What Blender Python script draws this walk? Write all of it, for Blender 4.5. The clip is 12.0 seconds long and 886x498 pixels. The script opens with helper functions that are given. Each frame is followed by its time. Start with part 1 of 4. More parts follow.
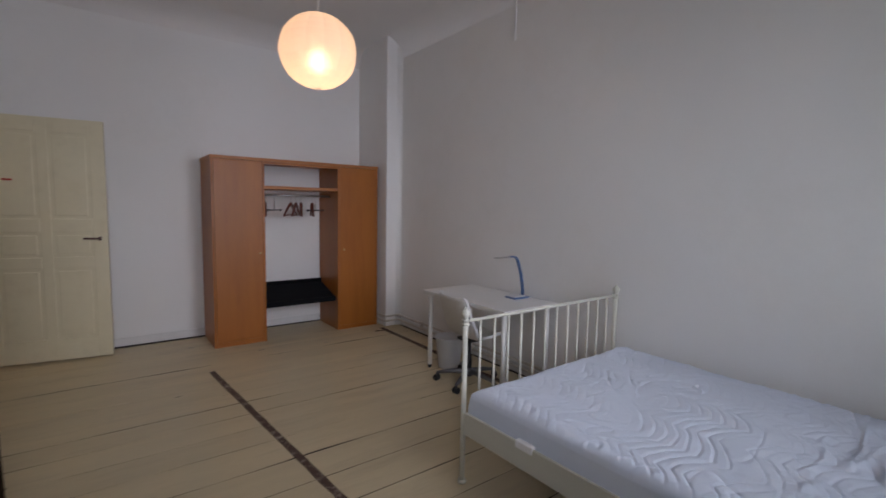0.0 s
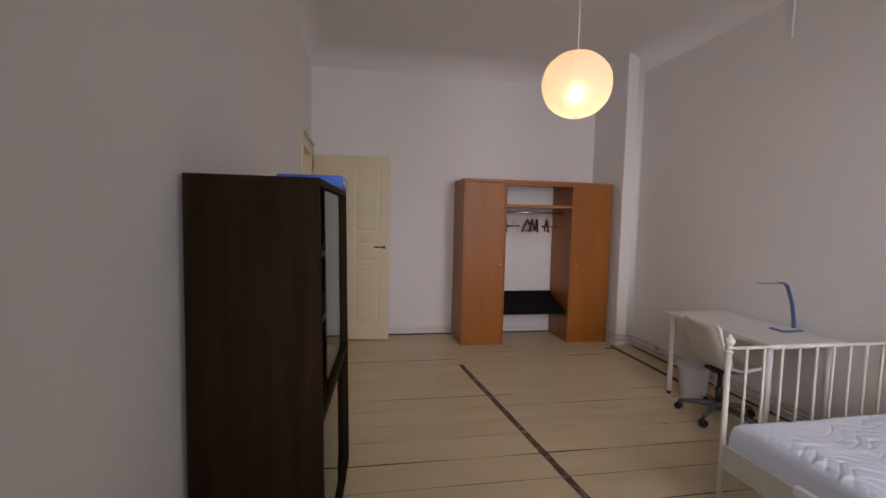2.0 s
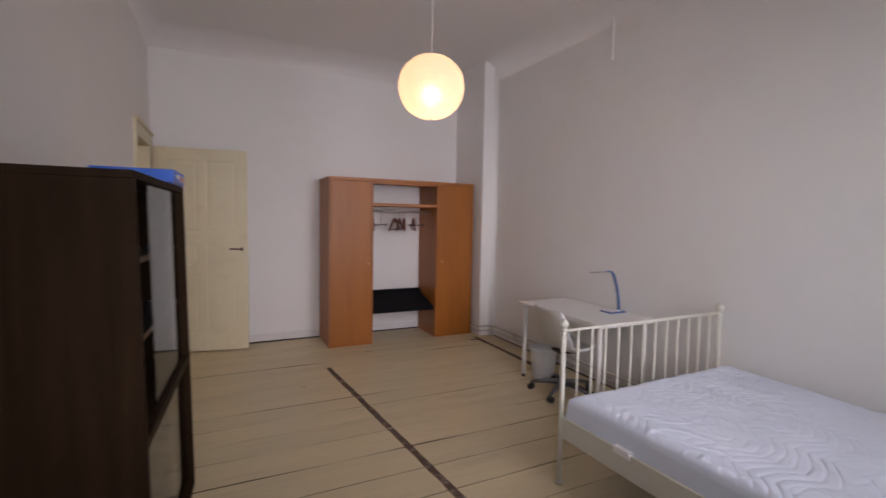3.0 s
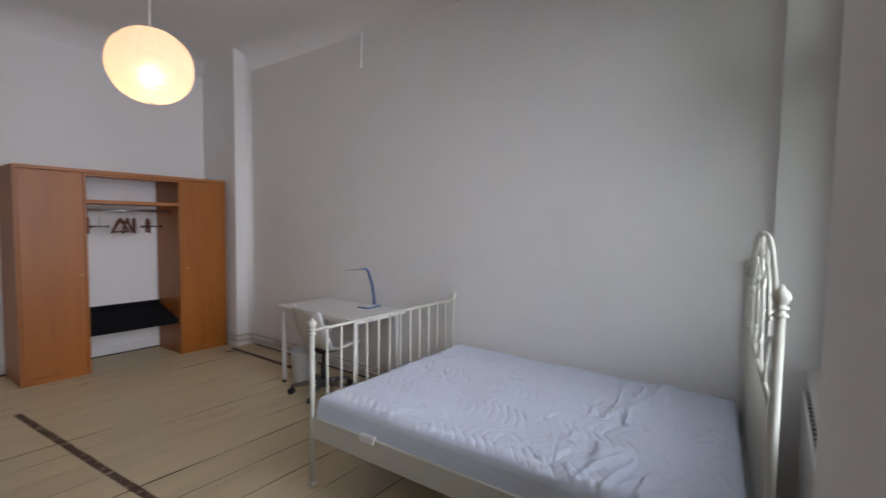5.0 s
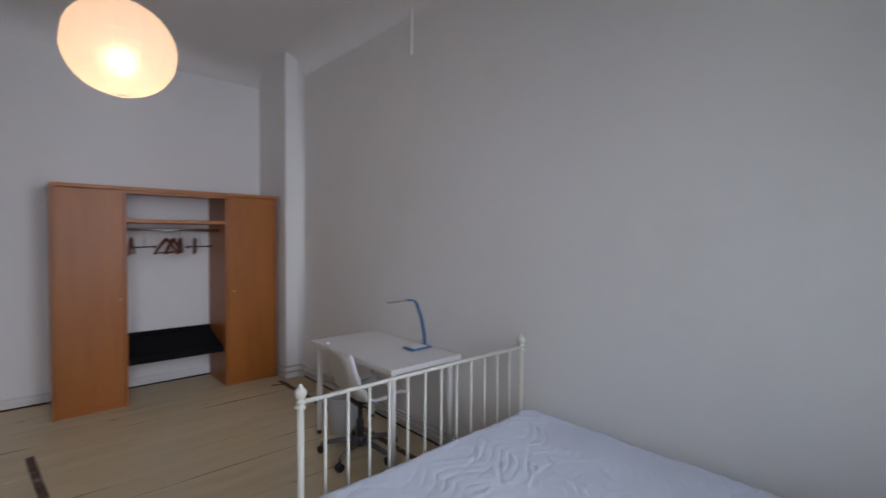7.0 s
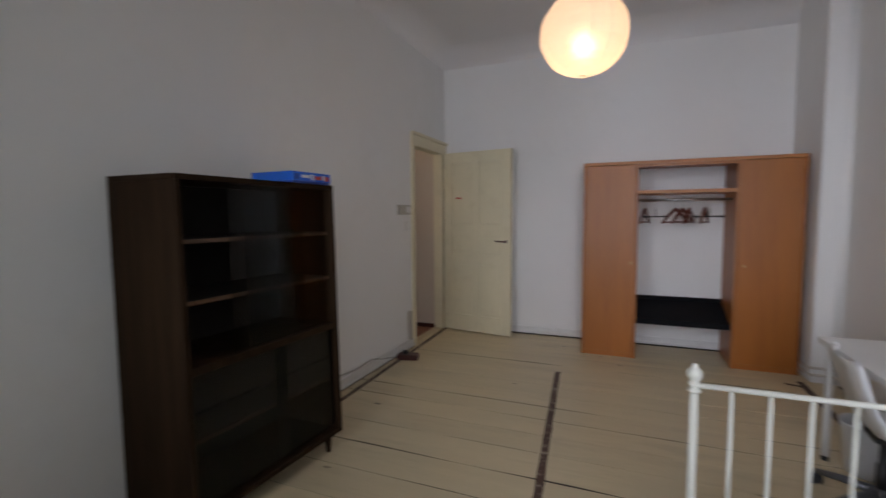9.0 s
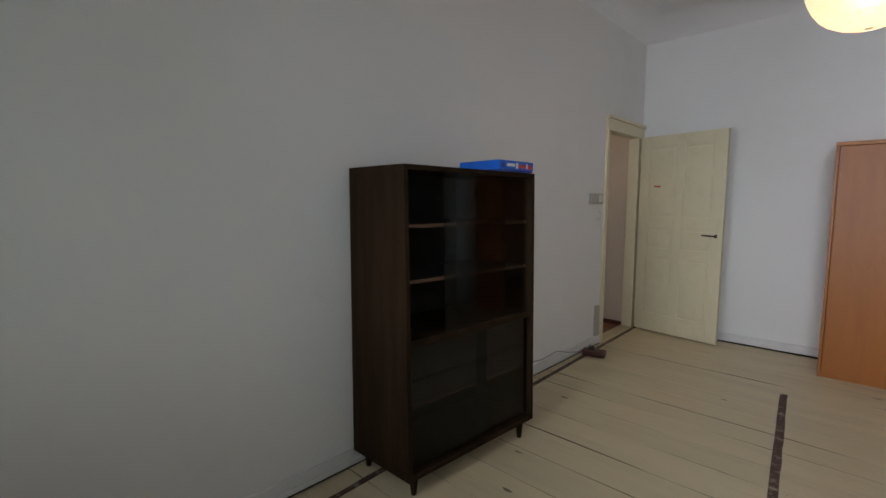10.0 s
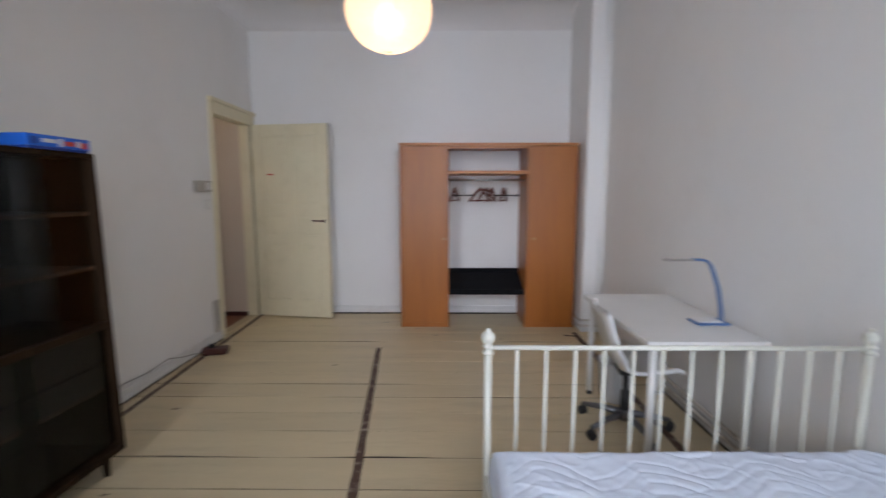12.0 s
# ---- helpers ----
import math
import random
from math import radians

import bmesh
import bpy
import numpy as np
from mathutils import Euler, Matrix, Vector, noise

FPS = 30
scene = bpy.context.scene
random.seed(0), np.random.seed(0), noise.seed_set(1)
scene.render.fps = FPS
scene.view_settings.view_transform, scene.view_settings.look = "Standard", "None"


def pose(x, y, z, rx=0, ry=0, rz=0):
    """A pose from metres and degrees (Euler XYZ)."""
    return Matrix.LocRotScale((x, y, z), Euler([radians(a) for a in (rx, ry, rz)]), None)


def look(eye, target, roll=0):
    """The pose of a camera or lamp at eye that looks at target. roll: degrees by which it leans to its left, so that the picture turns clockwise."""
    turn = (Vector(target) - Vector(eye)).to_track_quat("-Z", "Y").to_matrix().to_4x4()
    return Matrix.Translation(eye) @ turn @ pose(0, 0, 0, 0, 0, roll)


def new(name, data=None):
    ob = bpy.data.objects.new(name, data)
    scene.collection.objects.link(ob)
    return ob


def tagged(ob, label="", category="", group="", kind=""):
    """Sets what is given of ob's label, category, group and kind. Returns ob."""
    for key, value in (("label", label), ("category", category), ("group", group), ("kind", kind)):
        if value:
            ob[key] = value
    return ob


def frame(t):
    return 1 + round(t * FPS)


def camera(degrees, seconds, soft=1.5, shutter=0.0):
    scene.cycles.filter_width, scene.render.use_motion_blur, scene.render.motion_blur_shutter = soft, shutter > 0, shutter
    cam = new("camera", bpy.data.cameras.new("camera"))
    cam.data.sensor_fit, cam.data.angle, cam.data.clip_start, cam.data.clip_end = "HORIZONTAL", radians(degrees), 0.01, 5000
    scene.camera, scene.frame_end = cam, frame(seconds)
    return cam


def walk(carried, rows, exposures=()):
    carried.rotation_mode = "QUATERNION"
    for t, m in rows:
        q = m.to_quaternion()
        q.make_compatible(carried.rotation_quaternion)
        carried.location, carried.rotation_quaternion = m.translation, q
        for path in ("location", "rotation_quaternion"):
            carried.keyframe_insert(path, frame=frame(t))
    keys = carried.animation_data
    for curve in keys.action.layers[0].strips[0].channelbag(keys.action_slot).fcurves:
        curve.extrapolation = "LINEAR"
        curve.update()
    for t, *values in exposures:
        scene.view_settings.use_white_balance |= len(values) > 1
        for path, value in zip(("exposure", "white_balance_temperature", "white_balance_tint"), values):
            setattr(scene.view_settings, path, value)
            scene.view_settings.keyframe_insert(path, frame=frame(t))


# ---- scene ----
cam = camera(88.6, 12.0, soft=1.5, shutter=0.5)
PATH = [
    (0, (1.068, -0.048, 1.473), (2.263, 1.545, 1.29), 1.1),
    (0.5, (0.911, -0.06, 1.485), (1.996, 1.601, 1.229), 1.7),
    (1, (0.844, -0.07, 1.496), (1.687, 1.727, 1.252), 0.5),
    (1.5, (0.768, -0.152, 1.497), (1.255, 1.781, 1.331), 1.3),
    (2, (0.759, -0.181, 1.503), (1.119, 1.782, 1.36), 1.3),
    (2.5, (0.807, -0.212, 1.504), (1.393, 1.696, 1.373), 1.2),
    (3, (0.856, -0.211, 1.496), (1.730, 1.587, 1.362), 1.0),
    (3.2, (0.861, -0.215, 1.494), (1.829, 1.53, 1.359), 1.1),
    (4.8, (0.961, -0.313, 1.497), (2.511, 0.946, 1.379), 0.8),
    (5, (0.978, -0.328, 1.498), (2.586, 0.855, 1.38), 0.8),
    (5.5, (1.026, -0.313, 1.494), (2.747, 0.694, 1.347), 0.7),
    (5.7, (1.037, -0.247, 1.499), (2.764, 0.747, 1.326), 0.2),
    (6, (1.177, -0.199, 1.458), (2.853, 0.877, 1.283), -1.4),
    (6.5, (1.514, -0.021, 1.522), (3.04, 1.265, 1.392), -1.5),
    (6.7, (1.624, 0.031, 1.534), (3.11, 1.366, 1.448), -0.9),
    (8.3, (2.373, 0.16, 1.465), (2.26, 2.143, 1.234), 1.4),
    (8.5, (2.386, 0.138, 1.459), (2.088, 2.104, 1.252), 0.3),
    (9, (2.351, 0.086, 1.445), (1.596, 1.932, 1.293), -0.4),
    (9.5, (2.265, 0.051, 1.444), (1.147, 1.701, 1.281), 0.1),
    (10, (2.185, 0.016, 1.443), (0.816, 1.461, 1.244), 0.2),
    (10.5, (2.197, 0.04, 1.465), (0.865, 1.515, 1.24), -0.0),
    (11, (2.302, 0.115, 1.481), (1.338, 1.85, 1.238), 0.2),
    (11.5, (2.37, 0.155, 1.473), (1.851, 2.068, 1.209), 0.3),
    (12, (2.412, 0.153, 1.437), (2.396, 2.137, 1.191), -0.0),
]
walk(cam, [(t, look(eye, target, roll)) for t, eye, target, roll in PATH],
     exposures=[(0, -0.21, 6450, 22), (1.5, -0.10, 6900, 27), (2.2, 0.0, 7250, 29), (3.2, 0.20, 6950, 29), (5.0, 0.11, 6500, 20), (6.7, -0.16, 6200, 20), (8.5, -0.04, 6400, 20), (9.5, 0.02, 6450, 16), (10.5, 0.24, 6300, 13), (11.0, 0.28, 6500, 17), (12, 0.46, 6250, 18)])

# ---- light ----
XL, XR, YB, YS, ZC = 0.18, 4.0, 5.48, -0.42, 3.45   # room: left, right, back, window wall, ceiling
world = bpy.data.worlds.new("sky")
scene.world = world
world.use_nodes = True
wn = world.node_tree.nodes
sky = wn.new("ShaderNodeTexSky")
sky.sky_type, sky.sun_disc, sky.sun_elevation, sky.sun_rotation = "NISHITA", False, radians(40), radians(20)
wn["Background"].inputs["Strength"].default_value = 0.1
world.node_tree.links.new(sky.outputs["Color"], wn["Background"].inputs["Color"])

sun = new("sun", bpy.data.lights.new("sun", "SUN"))
sun.data.energy, sun.data.angle, sun.data.color = 0.8, radians(15), (1, 0.95, 0.88)
sun.matrix_basis = look((0, 20, 20), (0, 0, 0))


def window_light(x0, x1, z0, z1, y, watts, spread, aim=0.0, drop=0.17):
    ob = new("window_daylight", bpy.data.lights.new("window_daylight", "AREA"))
    ob.data.shape, ob.data.size, ob.data.size_y = "RECTANGLE", x1 - x0, z1 - z0
    ob.data.energy, ob.data.color = watts, (0.835, 0.90, 1.0)
    ob.data.spread = radians(spread)
    ob.matrix_basis = look(((x0 + x1) / 2, y, (z0 + z1) / 2), ((x0 + x1) / 2 + aim, y + 1, (z0 + z1) / 2 - drop))


window_light(2.34, 3.52, 0.9, 3.0, -0.78, 23, 88, -0.04)
window_light(2.42, 3.30, 0.9, 3.0, -0.62, 4.5, 160, 0.0, 0.75)
window_light(0.50, 1.32, 0.9, 3.0, -0.74, 17, 92, 0.3)

bulb_light = new("bulb_light", bpy.data.lights.new("bulb_light", "POINT"))
bulb_light.data.energy, bulb_light.data.color, bulb_light.data.shadow_soft_size = 2.7, (1.0, 0.60, 0.33), 0.04
bulb_light.matrix_basis = pose(2.115, 2.599, 2.314)


# ---- materials ----
def shader(name):
    m = bpy.data.materials.new(name)
    m.use_nodes = True
    return m, m.node_tree.nodes, m.node_tree.links, m.node_tree.nodes["Principled BSDF"]


def surface(name, color, rough=0.5, metal=0.0, vary=0.06, big=1.5, fine=60.0, bump=0.05, stretch=(1, 1, 1), dirt=None, dirt_amount=0.0, dirt_scale=3.0, per_object=0.0, per_dist=0.002, chips=None, spec=0.5):
    """Paint, plastic, metal, plaster or wood: colour varied at two scales, fine relief, optional stains."""
    m, n, l, p = shader(name)
    tc = n.new("ShaderNodeTexCoord")
    mp = n.new("ShaderNodeMapping")
    mp.inputs["Scale"].default_value = stretch
    l.new(tc.outputs["Object"], mp.inputs["Vector"])
    a, b = n.new("ShaderNodeTexNoise"), n.new("ShaderNodeTexNoise")
    a.inputs["Scale"].default_value, b.inputs["Scale"].default_value = big, fine
    a.inputs["Detail"].default_value, b.inputs["Detail"].default_value = 5, 3
    l.new(mp.outputs["Vector"], a.inputs["Vector"]), l.new(mp.outputs["Vector"], b.inputs["Vector"])
    mix = n.new("ShaderNodeMath")
    mix.operation = "MULTIPLY_ADD"
    l.new(b.outputs["Fac"], mix.inputs[0])
    mix.inputs[1].default_value = 0.35
    l.new(a.outputs["Fac"], mix.inputs[2])
    span = n.new("ShaderNodeMapRange")
    span.inputs["From Min"].default_value, span.inputs["From Max"].default_value = 0.35, 1.0
    span.inputs["To Min"].default_value, span.inputs["To Max"].default_value = 1 - vary, 1 + vary
    l.new(mix.outputs[0], span.inputs["Value"])
    value = span.outputs["Result"]
    if per_object:
        info = n.new("ShaderNodeObjectInfo")
        r = n.new("ShaderNodeMapRange")
        r.inputs["To Min"].default_value, r.inputs["To Max"].default_value = 1 - per_object, 1 + per_object
        l.new(info.outputs["Random"], r.inputs["Value"])
        mul = n.new("ShaderNodeMath")
        mul.operation = "MULTIPLY"
        l.new(value, mul.inputs[0]), l.new(r.outputs["Result"], mul.inputs[1])
        value = mul.outputs[0]
    tint = n.new("ShaderNodeVectorMath")
    tint.operation = "SCALE"
    tint.inputs[0].default_value = color
    l.new(value, tint.inputs["Scale"])
    out = tint.outputs["Vector"]
    if dirt:
        d = n.new("ShaderNodeTexNoise")
        d.inputs["Scale"].default_value, d.inputs["Detail"].default_value, d.inputs["Roughness"].default_value = dirt_scale, 8, 0.7
        l.new(mp.outputs["Vector"], d.inputs["Vector"])
        ramp = n.new("ShaderNodeMapRange")
        ramp.inputs["From Min"].default_value, ramp.inputs["From Max"].default_value = 0.52, 0.75
        ramp.inputs["To Max"].default_value = dirt_amount
        l.new(d.outputs["Fac"], ramp.inputs["Value"])
        mx = n.new("ShaderNodeMix")
        mx.data_type = "RGBA"
        l.new(ramp.outputs["Result"], mx.inputs["Factor"])
        l.new(out, mx.inputs["A"])
        mx.inputs["B"].default_value = (*dirt, 1)
        out = mx.outputs["Result"]
    if chips:
        v = n.new("ShaderNodeTexVoronoi")
        v.inputs["Scale"].default_value = 3.2
        cm_ = n.new("ShaderNodeMapping")
        cm_.inputs["Scale"].default_value = (0.45, 1.6, 1)
        l.new(tc.outputs["Object"], cm_.inputs["Vector"]), l.new(cm_.outputs["Vector"], v.inputs["Vector"])
        jag = n.new("ShaderNodeMath")
        jag.operation = "MULTIPLY_ADD"
        l.new(b.outputs["Fac"], jag.inputs[0])
        jag.inputs[1].default_value = 0.10
        l.new(v.outputs["Distance"], jag.inputs[2])
        cr = n.new("ShaderNodeMapRange")
        cr.inputs["From Min"].default_value, cr.inputs["From Max"].default_value = 0.088, 0.098
        cr.inputs["To Min"].default_value, cr.inputs["To Max"].default_value = 0.85, 0.0
        l.new(jag.outputs[0], cr.inputs["Value"])
        mc = n.new("ShaderNodeMix")
        mc.data_type = "RGBA"
        l.new(cr.outputs["Result"], mc.inputs["Factor"]), l.new(out, mc.inputs["A"])
        mc.inputs["B"].default_value = (*chips, 1)
        out = mc.outputs["Result"]
    l.new(out, p.inputs["Base Color"])
    p.inputs["Roughness"].default_value, p.inputs["Metallic"].default_value = rough, metal
    p.inputs["Specular IOR Level"].default_value = spec
    if bump:
        bp = n.new("ShaderNodeBump")
        bp.inputs["Strength"].default_value, bp.inputs["Distance"].default_value = bump, per_dist
        l.new(mix.outputs[0], bp.inputs["Height"])
        l.new(bp.outputs["Normal"], p.inputs["Normal"])
    return m


def glass(name, color, rough=0.02, edge=0.8, face=0.035):
    """A thin pane: lets light through with a tint, and mirrors by its angle."""
    m, n, l, p = shader(name)
    n.remove(p)
    clear, gloss, mx, lw = n.new("ShaderNodeBsdfTransparent"), n.new("ShaderNodeBsdfGlossy"), n.new("ShaderNodeMixShader"), n.new("ShaderNodeLayerWeight")
    clear.inputs["Color"].default_value = (*color, 1)
    gloss.inputs["Roughness"].default_value = rough
    power, lift = n.new("ShaderNodeMath"), n.new("ShaderNodeMath")
    power.operation, lift.operation = "POWER", "MULTIPLY_ADD"
    power.inputs[1].default_value = 4.5
    lift.inputs[1].default_value, lift.inputs[2].default_value = edge, face
    l.new(lw.outputs["Facing"], power.inputs[0]), l.new(power.outputs[0], lift.inputs[0]), l.new(lift.outputs[0], mx.inputs["Fac"])
    l.new(clear.outputs[0], mx.inputs[1]), l.new(gloss.outputs[0], mx.inputs[2])
    l.new(mx.outputs[0], n["Material Output"].inputs["Surface"])
    return m


def lantern_paper():
    m, n, l, p = shader("lantern_paper")
    n.remove(p)
    tr, di, mx = n.new("ShaderNodeBsdfTranslucent"), n.new("ShaderNodeBsdfDiffuse"), n.new("ShaderNodeMixShader")
    noise_tex = n.new("ShaderNodeTexNoise")
    noise_tex.inputs["Scale"].default_value = 40
    tc = n.new("ShaderNodeTexCoord")
    l.new(tc.outputs["Object"], noise_tex.inputs["Vector"])
    rg = n.new("ShaderNodeMapRange")
    rg.inputs["To Min"].default_value, rg.inputs["To Max"].default_value = 0.25, 0.35
    l.new(noise_tex.outputs["Fac"], rg.inputs["Value"])
    l.new(rg.outputs["Result"], mx.inputs["Fac"])
    tr.inputs["Color"].default_value = (0.88, 0.86, 0.79, 1)
    di.inputs["Color"].default_value = (0.85, 0.82, 0.72, 1)
    l.new(tr.outputs[0], mx.inputs[1]), l.new(di.outputs[0], mx.inputs[2])
    # thin paper also lets light run on, so the bulb shows as a soft bright core
    core, both = n.new("ShaderNodeBsdfRefraction"), n.new("ShaderNodeMixShader")
    core.inputs["Color"].default_value, core.inputs["IOR"].default_value, core.inputs["Roughness"].default_value = (1.0, 0.95, 0.85, 1), 1.3, 0.85
    both.inputs["Fac"].default_value = 0.10
    l.new(mx.outputs[0], both.inputs[1]), l.new(core.outputs[0], both.inputs[2])
    l.new(both.outputs[0], n["Material Output"].inputs["Surface"])
    return m


WALL = surface("white_wall_paint", (0.82, 0.81, 0.79), 0.85, vary=0.03, big=0.9, fine=90, bump=0.12, dirt=(0.70, 0.68, 0.64), dirt_amount=0.4, dirt_scale=0.9)
CEIL = surface("ceiling_paint", (0.80, 0.78, 0.76), 0.9, vary=0.03, big=0.7, fine=70, bump=0.1)
HALL = surface("hall_plaster", (0.60, 0.50, 0.40), 0.85, vary=0.04, bump=0.1)
TRIM = surface("white_gloss_trim", (0.72, 0.71, 0.69), 0.4, vary=0.05, big=3, bump=0.05, dirt=(0.45, 0.40, 0.34), dirt_amount=0.35, dirt_scale=4)
CREAM = surface("cream_door_gloss", (0.74, 0.67, 0.47), 0.38, vary=0.06, big=2.5, fine=40, bump=0.08, dirt=(0.45, 0.38, 0.22), dirt_amount=0.3, dirt_scale=5)
PLANK = surface("cream_floor_paint", (0.62, 0.51, 0.32), 0.42, vary=0.10, big=2.0, fine=35, bump=0.18, stretch=(0.35, 2.2, 1), dirt=(0.36, 0.28, 0.18), dirt_amount=0.45, dirt_scale=3.0, per_object=0.05, chips=(0.07, 0.045, 0.03))
GAP = surface("gap_dirt_and_shade", (0.025, 0.018, 0.013), 0.9, vary=0.2)
BARE = surface("bare_brown_wood", (0.085, 0.045, 0.03), 0.7, vary=0.3, big=8, fine=120, bump=0.3, dirt=(0.55, 0.48, 0.38), dirt_amount=0.9, dirt_scale=14)
HALLFLOOR = surface("red_brown_floor_paint", (0.24, 0.085, 0.04), 0.5, vary=0.12)
BEECH = surface("orange_beech_veneer", (0.365, 0.118, 0.0145), 0.42, vary=0.14, big=2.2, fine=45, bump=0.04, stretch=(3.0, 3.0, 0.35), dirt=(0.25, 0.068, 0.011), dirt_amount=0.75, dirt_scale=0.9)
BEECHEDGE = surface("beech_edge_band", (0.42, 0.155, 0.04), 0.45, vary=0.1, big=4, stretch=(1, 1, 0.3))
WALNUT = surface("dark_walnut_veneer", (0.027, 0.0155, 0.0085), 0.55, vary=0.45, big=3, fine=50, bump=0.05, stretch=(5, 5, 0.5), spec=0.03)
WALNUTLIGHT = surface("walnut_shelf_edge", (0.11, 0.058, 0.031), 0.45, vary=0.2, big=5)
DRAWER = surface("walnut_drawer_front", (0.055, 0.038, 0.028), 0.5, vary=0.25, big=3, stretch=(3, 0.6, 3))
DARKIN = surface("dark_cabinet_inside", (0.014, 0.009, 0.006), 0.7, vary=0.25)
BLACKFELT = surface("black_shelf_laminate", (0.007, 0.0075, 0.009), 0.75, vary=0.25, big=10, bump=0.1, spec=0.12)
BEDWHITE = surface("ivory_bed_enamel", (0.56, 0.55, 0.475), 0.48, vary=0.03, big=5, bump=0.02)
DESKWHITE = surface("white_desk_laminate", (0.76, 0.75, 0.72), 0.35, vary=0.03, big=4, bump=0.02)
CHAIRWHITE = surface("white_chair_plastic", (0.78, 0.78, 0.78), 0.35, vary=0.03, big=5, bump=0.03)
# the same white plastic, darkened so the shell's shade is in its colour
CHAIRSHADE = surface("shaded_chair_plastic", (0.62, 0.60, 0.56), 0.5, vary=0.04, big=5, bump=0.04)
BINWHITE = surface("white_bin_plastic", (0.70, 0.71, 0.72), 0.4, vary=0.03, bump=0.02)
GREYMETAL = surface("grey_base_metal", (0.16, 0.16, 0.17), 0.4, 0.6, vary=0.08, bump=0.02)
BLACKPLASTIC = surface("black_plastic", (0.015, 0.015, 0.016), 0.45, vary=0.2, bump=0.03)
STEEL = surface("brushed_steel", (0.55, 0.54, 0.52), 0.28, 1.0, vary=0.06, bump=0.02)
BRASS = surface("worn_brass", (0.50, 0.36, 0.16), 0.35, 1.0, vary=0.1)
HANGERWOOD = surface("red_brown_hanger_wood", (0.13, 0.035, 0.02), 0.4, vary=0.2, big=8)
BLUE = surface("blue_lamp_plastic", (0.09, 0.18, 0.37), 0.35, vary=0.05, big=6, bump=0.02)
BOXBLUE = surface("blue_printed_card", (0.008, 0.13, 0.62), 0.35, vary=0.15, big=10)
BOXDARK = surface("dark_blue_printed_card", (0.01, 0.05, 0.30), 0.4, vary=0.2, big=12)
RED = surface("red_print", (0.55, 0.05, 0.03), 0.45, vary=0.15)
WHITEPRINT = surface("white_print", (0.75, 0.75, 0.75), 0.45, vary=0.1)
MATTRESS = surface("quilted_white_ticking", (0.66, 0.715, 0.82), 0.9, vary=0.04, big=4, fine=250, bump=0.35)
RADIATOR = surface("radiator_enamel", (0.66, 0.65, 0.60), 0.4, vary=0.04)
PIPE = surface("painted_pipe", (0.60, 0.55, 0.48), 0.45, vary=0.15, big=6, dirt=(0.22, 0.14, 0.09), dirt_amount=0.5, dirt_scale=9)
GREYPLASTIC = surface("grey_plastic", (0.45, 0.42, 0.37), 0.5, vary=0.1)
BROWNRED = surface("dark_red_brown_plastic", (0.07, 0.02, 0.015), 0.45, vary=0.2)
CABLE = surface("grey_cable", (0.28, 0.26, 0.24), 0.5, vary=0.1)
GROUND = surface("outdoor_ground", (0.30, 0.33, 0.26), 0.95, vary=0.25, big=0.4, fine=5)
PAPER = lantern_paper()
CLEAR = glass("clear_window_glass", (0.97, 1.0, 0.98), edge=0.45)
CABGLASS = glass("smoky_cabinet_glass", (0.78, 0.80, 0.80), 0.04, 0.6, 0.016)
DARKGLASS = glass("dark_sliding_glass", (0.66, 0.69, 0.70), 0.05, 1.0, 0.016)
m_, n_, l_, p_ = shader("glowing_bulb")
p_.inputs["Emission Color"].default_value, p_.inputs["Emission Strength"].default_value = (1, 0.86, 0.66, 1), 9
BULB = m_


# ---- mesh helpers ----
def box(bm, x0, y0, z0, x1, y1, z1, bevel=0.0, m=None):
    """A box between two corners, with bevelled edges if asked, moved by m."""
    vs = [bm.verts.new((x, y, z)) for x in (x0, x1) for y in (y0, y1) for z in (z0, z1)]
    q = [(0, 1, 3, 2), (4, 6, 7, 5), (0, 4, 5, 1), (2, 3, 7, 6), (0, 2, 6, 4), (1, 5, 7, 3)]
    fs = [bm.faces.new([vs[i] for i in f]) for f in q]
    if m is not None:
        bmesh.ops.transform(bm, matrix=m, verts=vs)
    if bevel:
        es = list({e for f in fs for e in f.edges})
        bmesh.ops.bevel(bm, geom=es, offset=bevel, segments=2, affect="EDGES", profile=0.6)
    return bm


def one_box(*a, bevel=0.0, m=None):
    return box(bmesh.new(), *a, bevel=bevel, m=m)


def tube(bm, pts, r, seg=8, cap=True):
    """A round bar swept along points."""
    pts = [Vector(p) for p in pts]
    rings = []
    side = None
    for i, p in enumerate(pts):
        t = (pts[min(i + 1, len(pts) - 1)] - pts[max(i - 1, 0)]).normalized()
        if side is None:
            side = t.orthogonal().normalized()
        side = (side - t * side.dot(t)).normalized()
        up = t.cross(side)
        rr = r[i] if isinstance(r, (list, tuple)) else r
        rings.append([bm.verts.new(p + (side * math.cos(a) + up * math.sin(a)) * rr) for a in (2 * math.pi * k / seg for k in range(seg))])
    for a, b in zip(rings, rings[1:]):
        for k in range(seg):
            f = bm.faces.new((a[k], a[(k + 1) % seg], b[(k + 1) % seg], b[k]))
            f.smooth = True
    if cap:
        bm.faces.new(rings[0][::-1]), bm.faces.new(rings[-1])
    return bm


def one_tube(pts, r, seg=8):
    return tube(bmesh.new(), pts, r, seg)


